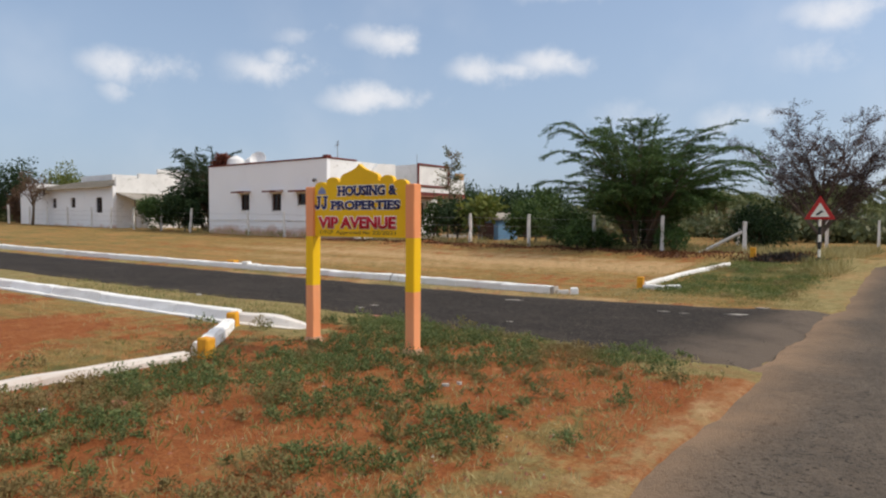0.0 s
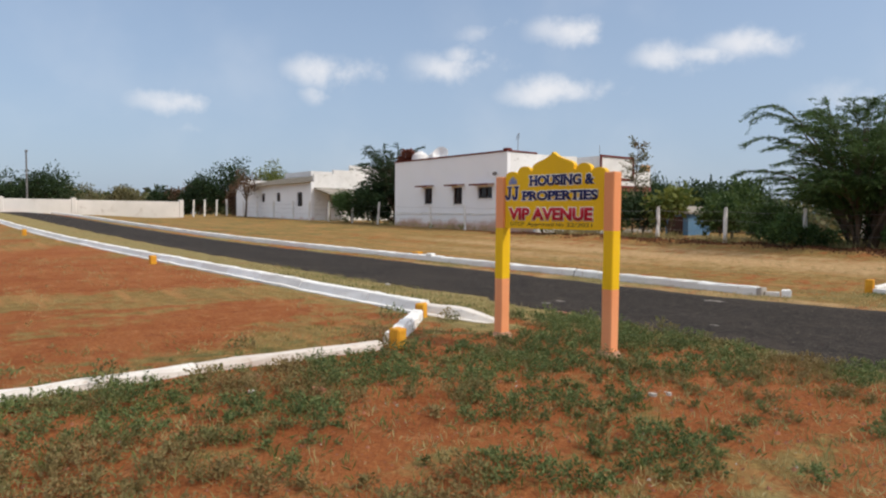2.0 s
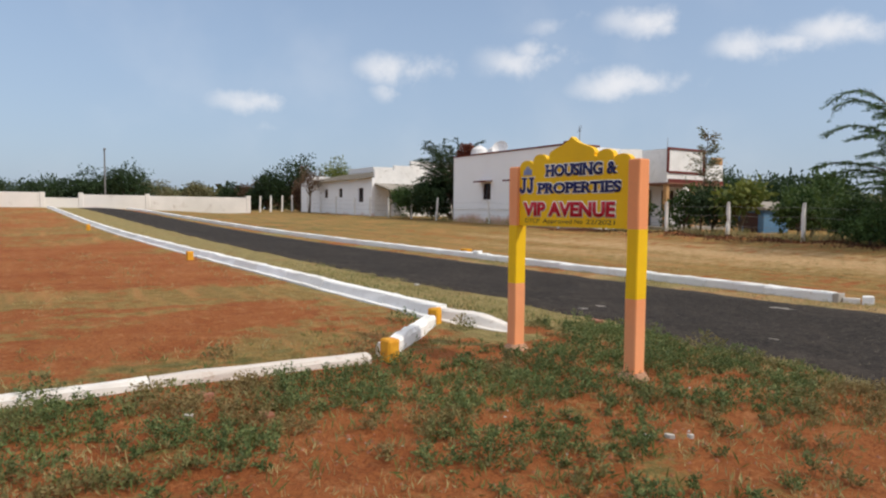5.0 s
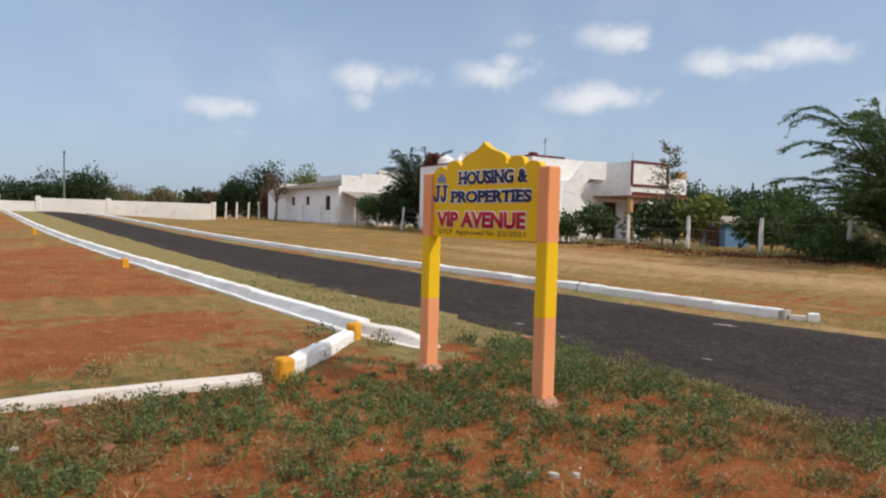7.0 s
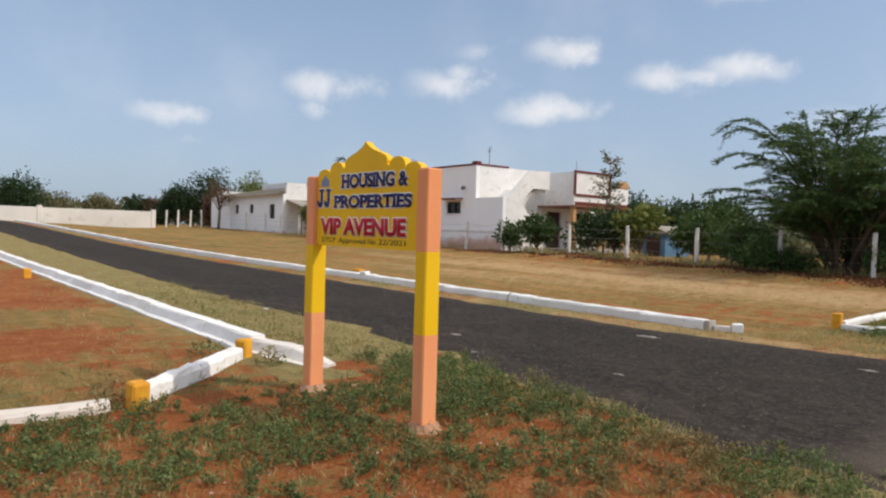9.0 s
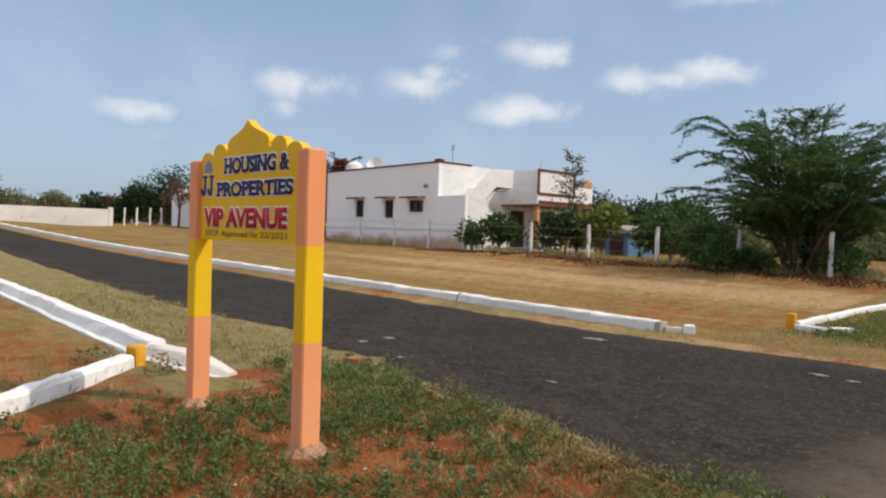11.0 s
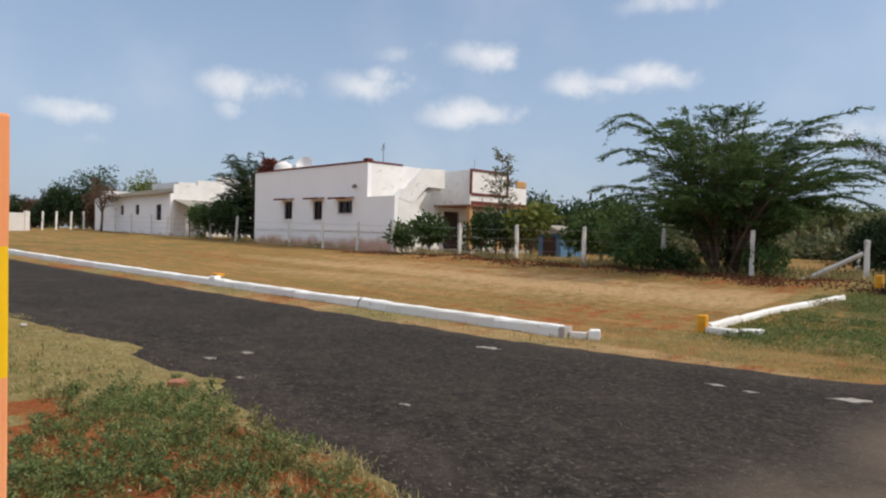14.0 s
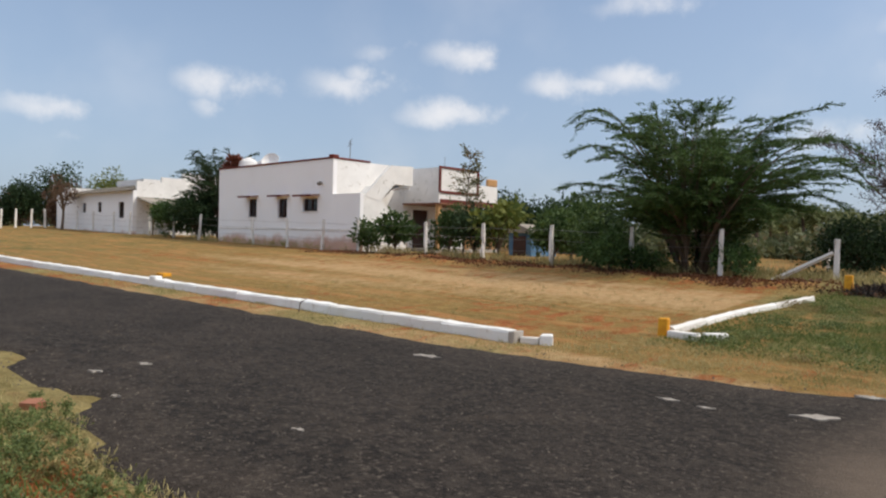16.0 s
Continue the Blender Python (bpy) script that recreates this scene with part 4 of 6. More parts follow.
def build_house():
    root = thing("white_house", pose(0, 0, 0), "single-storey whitewashed house with maroon parapet caps and an outside stair", "house")
    g = 0.4
    y0, y1, x0, x1 = 25.2, 35.2, -38.25, -27.1
    roof_z, top = 4.2, 4.92
    holes = [(-34.85, -34.0, 2.1, 3.1), (-31.85, -31.0, 2.06, 3.06), (-29.55, -28.32, 2.38, 3.02)]
    part("wall", wall_with_holes(bmesh.new(), x0, x1, g, top, holes, y0, y0 + 0.24, "y"), M_HOUSE, root)
    part("wall", wall_with_holes(bmesh.new(), y0 + 0.24, y1, g, top, [(30.6, 31.8, g + 0.1, 2.7), (32.6, 33.8, 1.5, 2.7)], x1 - 0.24, x1, "x"), M_PLASTER, root, "sunlit whitewashed front wall with grimy streaks")
    part("wall", box(x0, x0 + 0.24, y0 + 0.24, y1, g, top), M_PLASTER, root)
    part("wall", box(x0 + 0.24, x1 - 0.24, y1 - 0.24, y1, g, top), M_PLASTER, root)
    part("roof", box(x0 + 0.24, x1 - 0.24, y0 + 0.24, y1 - 0.24, roof_z - 0.15, roof_z), M_CEMENT, root, "flat cement roof")
    part("door", box(x1 - 0.18, x1 - 0.12, 30.6, 31.8, g, 2.7), M_SHUTTER, root, "dark wooden front door")
    part("shutter", box(x1 - 0.18, x1 - 0.12, 32.6, 33.8, 1.5, 2.7), M_SHUTTER, root, "dark wooden window shutter")
    part("parapet_cap", box(x0 - 0.05, x1 + 0.04, y0 - 0.05, y0 + 0.26, top, top + 0.09, bevel=0.015), M_MAROON, root, "maroon painted parapet cap")
    part("parapet_cap", box(x1 - 0.26, x1 + 0.05, y0 + 0.26, y0 + 2.3, top, top + 0.09, bevel=0.015), M_MAROON, root, "maroon painted parapet cap")
    part("parapet_cap", box(x1 - 0.3, x1 + 0.06, y0 - 0.06, y0 + 0.3, top + 0.09, top + 0.2, bevel=0.015), M_MAROON, root, "raised maroon corner block")
    # raised strip that stands in for the shadow line of a fence rail
    part("plinth_band", box(x0, -25.0, y0 - 0.03, y0 - 0.002, 1.42, 1.54, bevel=0.01), M_PLASTER, root, "thin plaster band in place of a fence rail shadow")
    for k, h in enumerate(holes):
        w = add_window(root, "window", *h, y0)
        part("window_sill", box(h[0] - 0.08, h[1] + 0.08, y0 - 0.06, y0 + 0.1, h[2] - 0.06, h[2], bevel=0.01), M_PLASTER, w)
    for a, b, z in ((-35.15, -33.85, 3.22), (-32.1, -30.8, 3.2), (-29.75, -28.15, 3.16)):
        bm = bmesh.new()
        add_prism(bm, [(y0, z - 0.02), (y0 - 0.5, z - 0.06), (y0 - 0.5, z + 0.02), (y0, z + 0.08)], a, b, axis="x")
        part("sunshade", bm, M_SUNSHADE, root, "thin concrete sunshade with a maroon edge")
        part("sunshade_edge", box(a, b, y0 - 0.53, y0 - 0.503, z - 0.065, z + 0.03), M_MAROON, root)
    part("wall_lamp", add_tube(bmesh.new(), [(-28.0, y0 + 0.02, 3.75), (-28.0, y0 - 0.12, 3.78), (-27.97, y0 - 0.2, 3.7)], [0.05, 0.09, 0.1], 8), M_IRON, root, "small lamp on the wall")
    # low stair block at the front corner
    part("stair_wall", box(x1 + 0.004, -25.0, y0, y0 + 0.2, g, 3.2), M_HOUSE, root)
    part("stair_wall", add_prism(bmesh.new(), [(y0 + 0.2, g), (28.3, g), (27.84, 1.55), (26.5, 2.95), (y0 + 0.2, 3.2)], -25.2, -25.0, axis="x"), M_PLASTER, root)
    part("landing", box(x1 + 0.004, -25.2, y0 + 0.2, y0 + 1.5, 2.75, 2.9), M_CEMENT, root)
    part("stair_parapet", add_prism(bmesh.new(), [(25.42, 3.1), (26.4, 2.88), (27.29, 3.74), (28.5, 3.74), (28.5, 4.7), (27.05, 4.64)], -25.15, -24.985, axis="x"), M_PLASTER, root, "stepped white stair parapet")
    part("stair_soffit", add_prism(bmesh.new(), [(26.45, 2.72), (27.35, 3.57), (28.5, 3.57), (28.5, 3.73), (27.25, 3.73), (26.32, 2.86)], x1 + 0.004, -25.17, axis="x"), M_PLASTER, root)
    for k in range(9):
        part("stair_step", box(-26.1, -25.17, 26.3 + 0.2 * k, 26.3 + 0.2 * (k + 1) + 0.03, 2.85 + 0.13 * k, 2.85 + 0.13 * k + 0.15), M_PLASTER, root)
        part("stair_step", box(-26.2, -25.21, 26.75 + 0.22 * k, 26.97 + 0.22 * k, 2.6 - 0.24 * k - 0.2, 2.6 - 0.24 * k), M_CEMENT, root)
    # porch with its framed parapet
    px, pa, pb = -24.5, 29.9, 34.6
    part("porch_roof", box(x1 + 0.004, px, pa, pb, 3.0, 3.16), M_PLASTER, root)
    part("porch_soffit", box(x1 + 0.004, px + 0.1, pa - 0.08, pb, 2.93, 2.996), M_PORCH_SOFFIT, root, "brown painted porch ceiling and edge")
    part("porch_parapet", box(x1 + 0.004, px - 0.15, pa, pa + 0.15, 3.16, 4.8), M_PLASTER, root)
    part("porch_parapet", box(px - 0.15, px, pa, 32.95, 3.16, 4.8), M_PLASTER, root, "sunlit white porch front with maroon bands")
    part("porch_parapet", box(px - 0.15, px, 32.95, pb, 3.16, 4.1), M_PLASTER, root)
    part("porch_ornament", box(px - 0.13, px + 0.02, 33.7, pb, 4.1, 4.5, bevel=0.05), M_PILLAR, root, "ochre ornament block at the porch end")
    for a in ((pa - 0.03, pa + 0.1, 3.55, 4.87), (pa + 0.1, 32.95, 4.77, 4.87), (pa + 0.1, 32.95, 3.5, 3.62), (pa + 0.1, pb, 3.0, 3.2), (32.83, 32.95, 3.62, 4.77)):
        part("porch_trim", box(px - 0.02, px + 0.06, *a), M_MAROON, root)
    for y in (pa + 0.18, (pa + pb) / 2, pb - 0.18):
        part("porch_pillar", box(px - 0.3, px - 0.05, y - 0.13, y + 0.13, g - 0.1, 2.93, bevel=0.02), M_PILLAR, root, "ochre porch pillar")
    part("porch_floor", box(x1 + 0.004, px + 0.1, pa - 0.3, pb + 0.2, g - 0.3, g + 0.22), M_CEMENT, root)


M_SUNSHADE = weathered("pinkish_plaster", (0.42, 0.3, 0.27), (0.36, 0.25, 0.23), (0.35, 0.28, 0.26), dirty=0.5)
M_PILLAR = weathered("ochre_pillar_paint", (0.5, 0.28, 0.12), (0.56, 0.33, 0.15), (0.3, 0.18, 0.1), dirty=0.5)
build_house()


def rooftop():
    # dish, aerials and tanks stand on the flat roof
    d = thing("satellite_dish", pose(-35.2, 26.9, 3.9), "white satellite dish on the flat roof", "satellite dish")
    part("pole", add_tube(bmesh.new(), [(0, 0, 0), (0, 0, 1.25)], [0.03, 0.03], 8), M_IRON, d)
    bm = bmesh.new()
    bmesh.ops.create_uvsphere(bm, u_segments=20, v_segments=12, radius=0.75)
    bmesh.ops.delete(bm, geom=[v for v in bm.verts if v.co.z > -0.5], context="VERTS")
    bmesh.ops.solidify(bm, geom=bm.faces[:], thickness=0.012)
    s = part("reflector", bm, M_DISH, d)
    s.matrix_basis = pose(0, -0.1, 1.5, 0, 0, 35) @ pose(0, 0, 0.0, 62, 0, 0) @ pose(0, 0, 0.65)
    part("feed_arm", add_tube(bmesh.new(), [(0, 0, 1.1), (0.35, -0.4, 1.35)], [0.015, 0.015], 5), M_IRON, d)
    for x, y, r, h in ((-37.0, 26.4, 0.6, 1.45), (-35.9, 26.9, 0.55, 1.4)):
        t = thing("water_tank", pose(x, y, 4.2), "white plastic water tank on the flat roof", "water tank", "roof tanks")
        bm = bmesh.new()
        pts, rad = [], []
        for z, q in ((0, 0.96), (0.1, 1), (0.3, 0.97), (0.5, 1), (0.7, 0.97), (0.85, 0.9), (0.95, 0.6), (1.0, 0.35)):
            pts.append((0, 0, z * h))
            rad.append(q * r)
        part("body", add_tube(bm, pts, rad, 20), M_DISH, t)
        part("lid", add_tube(bmesh.new(), [(0, 0, h), (0, 0, h + 0.06)], [0.32 * r, 0.28 * r], 14), M_DISH, t)
    a = thing("tv_aerial", pose(-28.35, 27.2, 4.2), "thin steel aerial mast on the roof edge", "aerial")
    part("mast", add_tube(bmesh.new(), [(0, 0, 0), (0, 0, 1.9)], [0.025, 0.02], 6), M_IRON, a)
    for k in range(4):
        z = 1.9 - 0.09 * k
        part("rod", add_tube(bmesh.new(), [(-0.1 - 0.05 * k, 0.02, z), (0.16, -0.02, z + 0.08)], [0.012, 0.012], 5), M_IRON, a)
    c = thing("roof_clutter", pose(-27.6, 33.0, 4.2), "dark bundle and short aerial on the roof", "clutter")
    part("bundle", box(-0.45, 0.35, -0.3, 0.3, 0.0, 0.72, bevel=0.12, rough=0.03), M_BLACK, c)
    part("mast", add_tube(bmesh.new(), [(0.5, 0, 0), (0.5, 0.02, 1.6)], [0.02, 0.015], 5), M_IRON, c)


rooftop()


def build_low_house():
    root = thing("low_house", pose(0, 0, 0), "low white house with a grey corrugated sheet roof", "house")
    g = 0.8
    y0, x0, x1 = 24.95, -67.5, -50.4
    holes = [(-60.9, -60.1, 2.5, 3.3), (-57.4, -56.6, 2.5, 3.3), (-53.1, -52.1, 2.05, 3.25)]
    part("wall", wall_with_holes(bmesh.new(), x0, x1, g, 4.05, holes, y0, y0 + 0.25, "y"), M_HOUSE, root)
    part("wall", box(x1 - 0.25, x1, y0 + 0.25, 27.0, g, 4.75), M_PLASTER, root, "sunlit white side wall")
    part("wall", box(x1 - 0.25, x1, 27.0, 28.6, g, 5.15), M_PLASTER, root)
    part("wall", box(x1 - 0.25, x1, 28.6, 33.0, g, 5.6), M_PLASTER, root)
    part("wall", box(x0, x0 + 0.25, y0 + 0.25, 31.0, g, 4.3), M_PLASTER, root)
    part("wall", box(x0, x1, 31.0, 31.25, g, 4.6), M_PLASTER, root)
    part("roof_box", box(-64.5, -58.6, 29.0, 32.0, 4.2, 5.55), M_PLASTER, root, "white raised room on the roof")
    part("roof_box", box(-67.4, -65.4, 25.4, 27.4, 3.9, 4.75), M_PLASTER, root)
    for k, h in enumerate(holes):
        add_window(root, "window", *h, y0)
    bm = bmesh.new()
    n = 130
    rows = []
    for y, z in ((y0 - 0.5, 4.0), (27.0, 4.62), (29.2, 5.05)):
        rows.append([bm.verts.new((-65.2 + 14.7 * i / n, y, z + 0.035 * math.sin(i * 1.5708))) for i in range(n + 1)])
    for a, b in zip(rows, rows[1:]):
        for i in range(n):
            bm.faces.new((a[i], a[i + 1], b[i + 1], b[i]))
    bmesh.ops.solidify(bm, geom=bm.faces[:], thickness=0.03)
    part("roof", bm, M_SHEET, root, "weathered grey corrugated sheet roof")
    part("awning", add_prism(bmesh.new(), [(-50.4, 3.5), (-47.6, 2.95), (-47.6, 3.02), (-50.4, 3.6)], 25.2, 29.0), M_SHEET, root, "dark lean-to awning")
    for x, y in ((-47.8, 25.3), (-47.8, 28.8)):
        part("awning_post", add_tube(bmesh.new(), [(x, y, 0.6), (x, y, 2.95)], [0.05, 0.05], 6), M_BARK, root)


build_low_house()


def build_compound():
    runs = [(-30.0, -3.0, 2.6), (-3.0, 1.7, 2.64), (4.7, 10.2, 2.52), (10.2, 19.55, 2.5)]
    for k, (a, b, t) in enumerate(runs):
        bm = bmesh.new()
        add_box(bm, -68.3, -68.0, a, b, 0.3, t, bevel=0.02)
        tagged(part("wall_compound", bm, M_COMPOUND), "faded white plastered compound wall", "wall", kind="structure")
    bm = bmesh.new()
    add_box(bm, -68.32, -68.02, 1.7, 4.7, 0.3, 2.2, bevel=0.03)
    tagged(part("wall_compound_low", bm, M_COMPOUND), "lower broken stretch of compound wall", "wall", kind="structure")
    for y in (-3.0, 1.75, 4.7, 10.2, 19.6):
        ob = part("wall_pier", box(-68.42, -67.94, y - 0.2, y + 0.2, 0.3, 2.68, bevel=0.03), M_COMPOUND)
        tagged(ob, "plastered pier of the compound wall", "pier", kind="structure")


build_compound()


def street_lamp(x, y, z, top):
    r = thing("street_lamp", pose(x, y, z), "tall thin lamp pole behind the compound wall", "street lamp")
    part("pole", add_tube(bmesh.new(), [(0, 0, 0), (0, 0, (top - z) * 0.5), (0, 0, top - z)], [0.09, 0.075, 0.06], 8), M_IRON, r)
    part("lamp_head", box(-0.12, 0.3, -0.1, 0.1, top - z - 0.05, top - z + 0.12, bevel=0.03), M_IRON, r)


street_lamp(-69.3, 6.75, 0.6, 6.7)


def warning_sign():
    x, y = -2.95, 22.8
    r = thing("warning_sign", pose(x, y, ground_z(x, y), 0, 0, 4), "red-bordered triangular road sign on a striped post", "road sign")
    bm = bmesh.new()
    levels = [-0.1, 0.22, 0.45, 0.68, 0.9, 1.15, 1.9]
    for k, (a, b) in enumerate(zip(levels, levels[1:])):
        add_tube(bm, [(0, 0, a), (0, 0, b)], [0.04, 0.04], 8, index=k % 2)
    part("post", bm, [M_BLACK, M_LETTER_WHITE], r, "black and white banded post")
    tri = lambda s, c: [(-s, c - s * 0.577), (s, c - s * 0.577), (0, c + s * 1.155)]
    part("plate", add_prism(bmesh.new(), tri(0.42, 1.6), -0.06, -0.045), M_SIGN_RED, r, "red triangular border")
    part("plate_centre", add_prism(bmesh.new(), tri(0.25, 1.58), -0.066, -0.061), M_LETTER_WHITE, r)
    part("symbol", add_prism(bmesh.new(), [(-0.1, 1.48), (-0.02, 1.5), (0.04, 1.57), (0.1, 1.58), (0.03, 1.64), (-0.03, 1.58), (-0.1, 1.53)], -0.071, -0.067), M_BLACK, r)


warning_sign()

# ---- trees and bushes ----


def limb(a, way, length, bend, n=7, wander=0.12):
    """A curved limb from a: points that start along way and bend towards `bend`."""
    pts, p, d = [Vector(a)], Vector(a), Vector(way).normalized()
    for i in range(n):
        d = (d + Vector(bend) / n + Vector(rng.normal(0, wander / 2, 3))).normalized()
        p = p + d * (length / n)
        pts.append(p.copy())
    return pts


def spray(pts, count, length, width, spread, quads, start=0.25, droop=0.1, along=0.55, out=0.7):
    """Small leaves set along a twig."""
    P = np.array([p[:] for p in pts])
    f = rng.uniform(start, 1, count) * (len(P) - 1)
    i = np.minimum(f.astype(int), len(P) - 2)
    u = (f - i)[:, None]
    at = P[i] * (1 - u) + P[i + 1] * u
    way = P[i + 1] - P[i]
    way /= np.linalg.norm(way, axis=1, keepdims=True)
    side = rng.normal(0, 1, (count, 3))
    side[:, 2] *= 0.45
    quads.append(leaf_quads(at + rng.normal(0, spread, (count, 3)), length, width, 0.0, way * along + side * out, droop))


def acacia(name, x, y, label, wide=1.0, tall=1.0, boughs=150, leaf=M_ACACIA, z=None):
    """A wide thorn tree: many stems from one root, boughs that arch out into flat tiers, feathery leaves."""
    z = ground_z(x, y) if z is None else z
    root = thing(name, pose(x, y, z), label, "tree")
    wood, quads = bmesh.new(), []
    stems = []
    for s in range(13):
        ang = 2 * math.pi * s / 13 + rng.normal(0, 0.2)
        out = rng.uniform(0.15, 0.6)
        pts = limb((0.3 * math.cos(ang), 0.24 * math.sin(ang), -0.1), (math.cos(ang) * out, math.sin(ang) * out, 1.3), rng.uniform(2.2, 3.2) * tall, (0.3 * math.cos(ang), 0.3 * math.sin(ang), 0.0), 9)
        add_tube(wood, pts, [0.075 * (1 - 0.75 * i / 9) for i in range(10)], 6)
        stems.append((ang, pts))

    def frond(a, mid, tip, thick, leaves, nod, first=4):
        pts = [a.lerp(mid, f / 10).lerp(mid.lerp(tip, f / 10), f / 10) + Vector(rng.normal(0, 0.03, 3)) * (f / 10) for f in range(11)]
        pts.append(pts[-1] + (pts[-1] - pts[-2]) * 0.8 + Vector((0, 0, -nod)))
        add_tube(wood, pts, [thick * (1 - 0.9 * k / 11) for k in range(12)], 4)
        spray(pts, leaves, 0.15, 0.024, 0.02, quads, 0.5, 0.05, 1.0, 0.4)
        for k in range(first, 11):
            way = pts[k + 1] - pts[k]
            az = math.atan2(way.y, way.x)
            slope = way.z / max(0.05, math.hypot(way.x, way.y))
            for sgn in (-1, 1):
                a2 = az + sgn * rng.uniform(0.2, 0.7)
                L = rng.uniform(0.4, 0.95) * (1.1 - 0.05 * k)
                twig = limb(pts[k].lerp(pts[k + 1], rng.uniform(0, 1)), (math.cos(a2), math.sin(a2), 0.5 * max(-0.4, min(0.8, slope)) + 0.08), L, (0, 0, -0.32), 5, 0.05)
                spray(twig, int(44 * L) + 10, 0.13, 0.022, 0.012, quads, 0.05, 0.06, 1.0, 0.45)

    for b in range(boughs):
        az = rng.uniform(0, 2 * math.pi)
        h = rng.uniform(2.1, 5.0) if b % 5 else rng.uniform(1.7, 2.6)
        r = 3.55 * math.sqrt(max(0.06, 1 - ((h - 3.2) / 2.05) ** 2)) * (0.35 + 0.65 * rng.uniform(0, 1) ** 0.6) * (1 + 0.1 * math.sin(3 * az + 1) + 0.08 * math.sin(5 * az + 2 * h))
        tip = Vector((wide * r * math.cos(az), wide * r * math.sin(az), tall * h))
        ang, stem = min(stems, key=lambda s: abs(math.remainder(s[0] - az, 2 * math.pi)) + rng.uniform(0, 0.5))
        a = stem[int(rng.integers(2, 7))]
        mid = Vector((tip.x * 0.45, tip.y * 0.45, a.z + (tip.z - a.z) * 0.95 + 0.15))
        frond(a, mid, tip, 0.022, 45, 0.04)
    # short leafy boughs that fill the heart of the crown
    for b in range(int(boughs * 0.65)):
        az, h = rng.uniform(0, 2 * math.pi), rng.uniform(1.5, 4.3)
        r = rng.uniform(0.5, 2.3) * (1 - 0.12 * abs(h - 2.6))
        ang, stem = min(stems, key=lambda s: abs(math.remainder(s[0] - az, 2 * math.pi)) + rng.uniform(0, 1.5))
        a = stem[int(rng.integers(2, 8))]
        tip = Vector((wide * r * math.cos(az), wide * r * math.sin(az), tall * h))
        frond(a, a.lerp(tip, 0.5) + Vector((0, 0, 0.25)), tip, 0.014, 30, 0.05, 2)
    # long arching whips that stand out of the crown
    for m, t, nod in (((-2.1, -0.9, 6.1), (-3.3, -1.35, 5.1), 0.6), ((-2.0, -0.6, 5.4), (-3.1, -1.2, 4.9), 0.2), ((-2.2, -0.9, 3.2), (-3.6, -1.4, 2.8), 0.05), ((-2.0, -0.8, 3.0), (-3.3, -1.3, 2.45), 0.08), ((-1.8, -0.6, 4.6), (-3.4, -1.3, 4.0), 0.1),
                     ((0.3, 0.1, 4.3), (0.5, 0.2, 5.15), -0.08), ((-0.9, -0.4, 4.6), (-1.2, -0.5, 5.2), 0.0), ((1.2, 0.5, 5.0), (2.9, 1.2, 5.0), -0.05), ((2.3, 1.0, 4.9), (3.9, 1.6, 3.85), 0.12), ((2.2, 0.9, 4.4), (3.8, 1.6, 3.3), 0.12), ((2.0, 0.8, 3.0), (3.5, 1.4, 2.35), 0.1), ((2.2, 0.9, 3.7), (3.9, 1.5, 2.9), 0.12)):
        m, t = Vector((m[0] * wide, m[1] * wide, m[2] * tall)), Vector((t[0] * wide, t[1] * wide, t[2] * tall))
        frond(Vector((0.15 * m.x, 0.15 * m.y, 1.2 * tall)), m, t, 0.04, 190, nod)
    part("trunk", wood, M_BARK, root)
    quad_object("crown", np.concatenate(quads), leaf, root)


def leafy_tree(name, x, y, height, radius, material, label, leaves=2600, leaf=0.16, trunk=0.3, squash=0.8, lobes=9, category="tree", bark=None, seed_low=0.0, group="", z=None):
    """A tree or bush: stems to several uneven lobes, each a cloud of leaves with gaps."""
    z = ground_z(x, y) if z is None else z
    root = thing(name, pose(x, y, z), label, category, group)
    wood = bmesh.new()
    base = height * trunk
    pts, ways = [], []
    stem = limb((0, 0, -0.1), (rng.normal(0, 0.1), rng.normal(0, 0.1), 1), base + 0.3 + 0.1, (0, 0, 0.2), 4, 0.08)
    r0 = 0.03 + 0.02 * height
    add_tube(wood, stem, [r0 * (1 - 0.1 * i) for i in range(5)], 7)
    for k in range(lobes):
        a = 2 * math.pi * (k * 0.618) + rng.normal(0, 0.3)
        f = math.sqrt((k + 0.5) / lobes) if k else 0.15
        h = base + (height - base) * (0.28 + 0.55 * rng.uniform(0, 1) * (1.1 - 0.45 * f)) - seed_low * height * f * 0.2
        c = Vector((radius * 0.72 * f * math.cos(a), radius * 0.72 * f * math.sin(a), h))
        add_tube(wood, [stem[-2], stem[-2].lerp(c, 0.5) + Vector((0, 0, 0.08 * height)), c], [r0 * 0.55, r0 * 0.3, r0 * 0.1], 5)
        rad = radius * rng.uniform(0.3, 0.5)
        n = int(leaves / lobes)
        d = rng.normal(0, 1, (n, 3))
        d /= np.linalg.norm(d, axis=1, keepdims=True)
        shell = rng.uniform(0.25, 1.0, (n, 1)) ** 0.55
        lump = 1 + 0.28 * np.sin(d[:, :1] * 5 + k) * np.sin(d[:, 1:2] * 6 + 2 * k) + 0.2 * np.sin(d[:, 2:] * 9 + k)
        q = np.array(c) + d * shell * lump * rad * np.array([1, 1, squash * min(1.2, height / (2 * radius) + 0.35)])
        q[:, 2] = np.maximum(q[:, 2], 0.02)
        pts.append(q)
        ways.append(d)
    part("trunk", wood, bark or M_BARK, root)
    P, W = np.concatenate(pts), np.concatenate(ways)
    quad_object("crown", leaf_quads(P, leaf, leaf * 0.55, 0.1, W * 0.8 + rng.normal(0, 0.7, W.shape)), material, root)
    return root


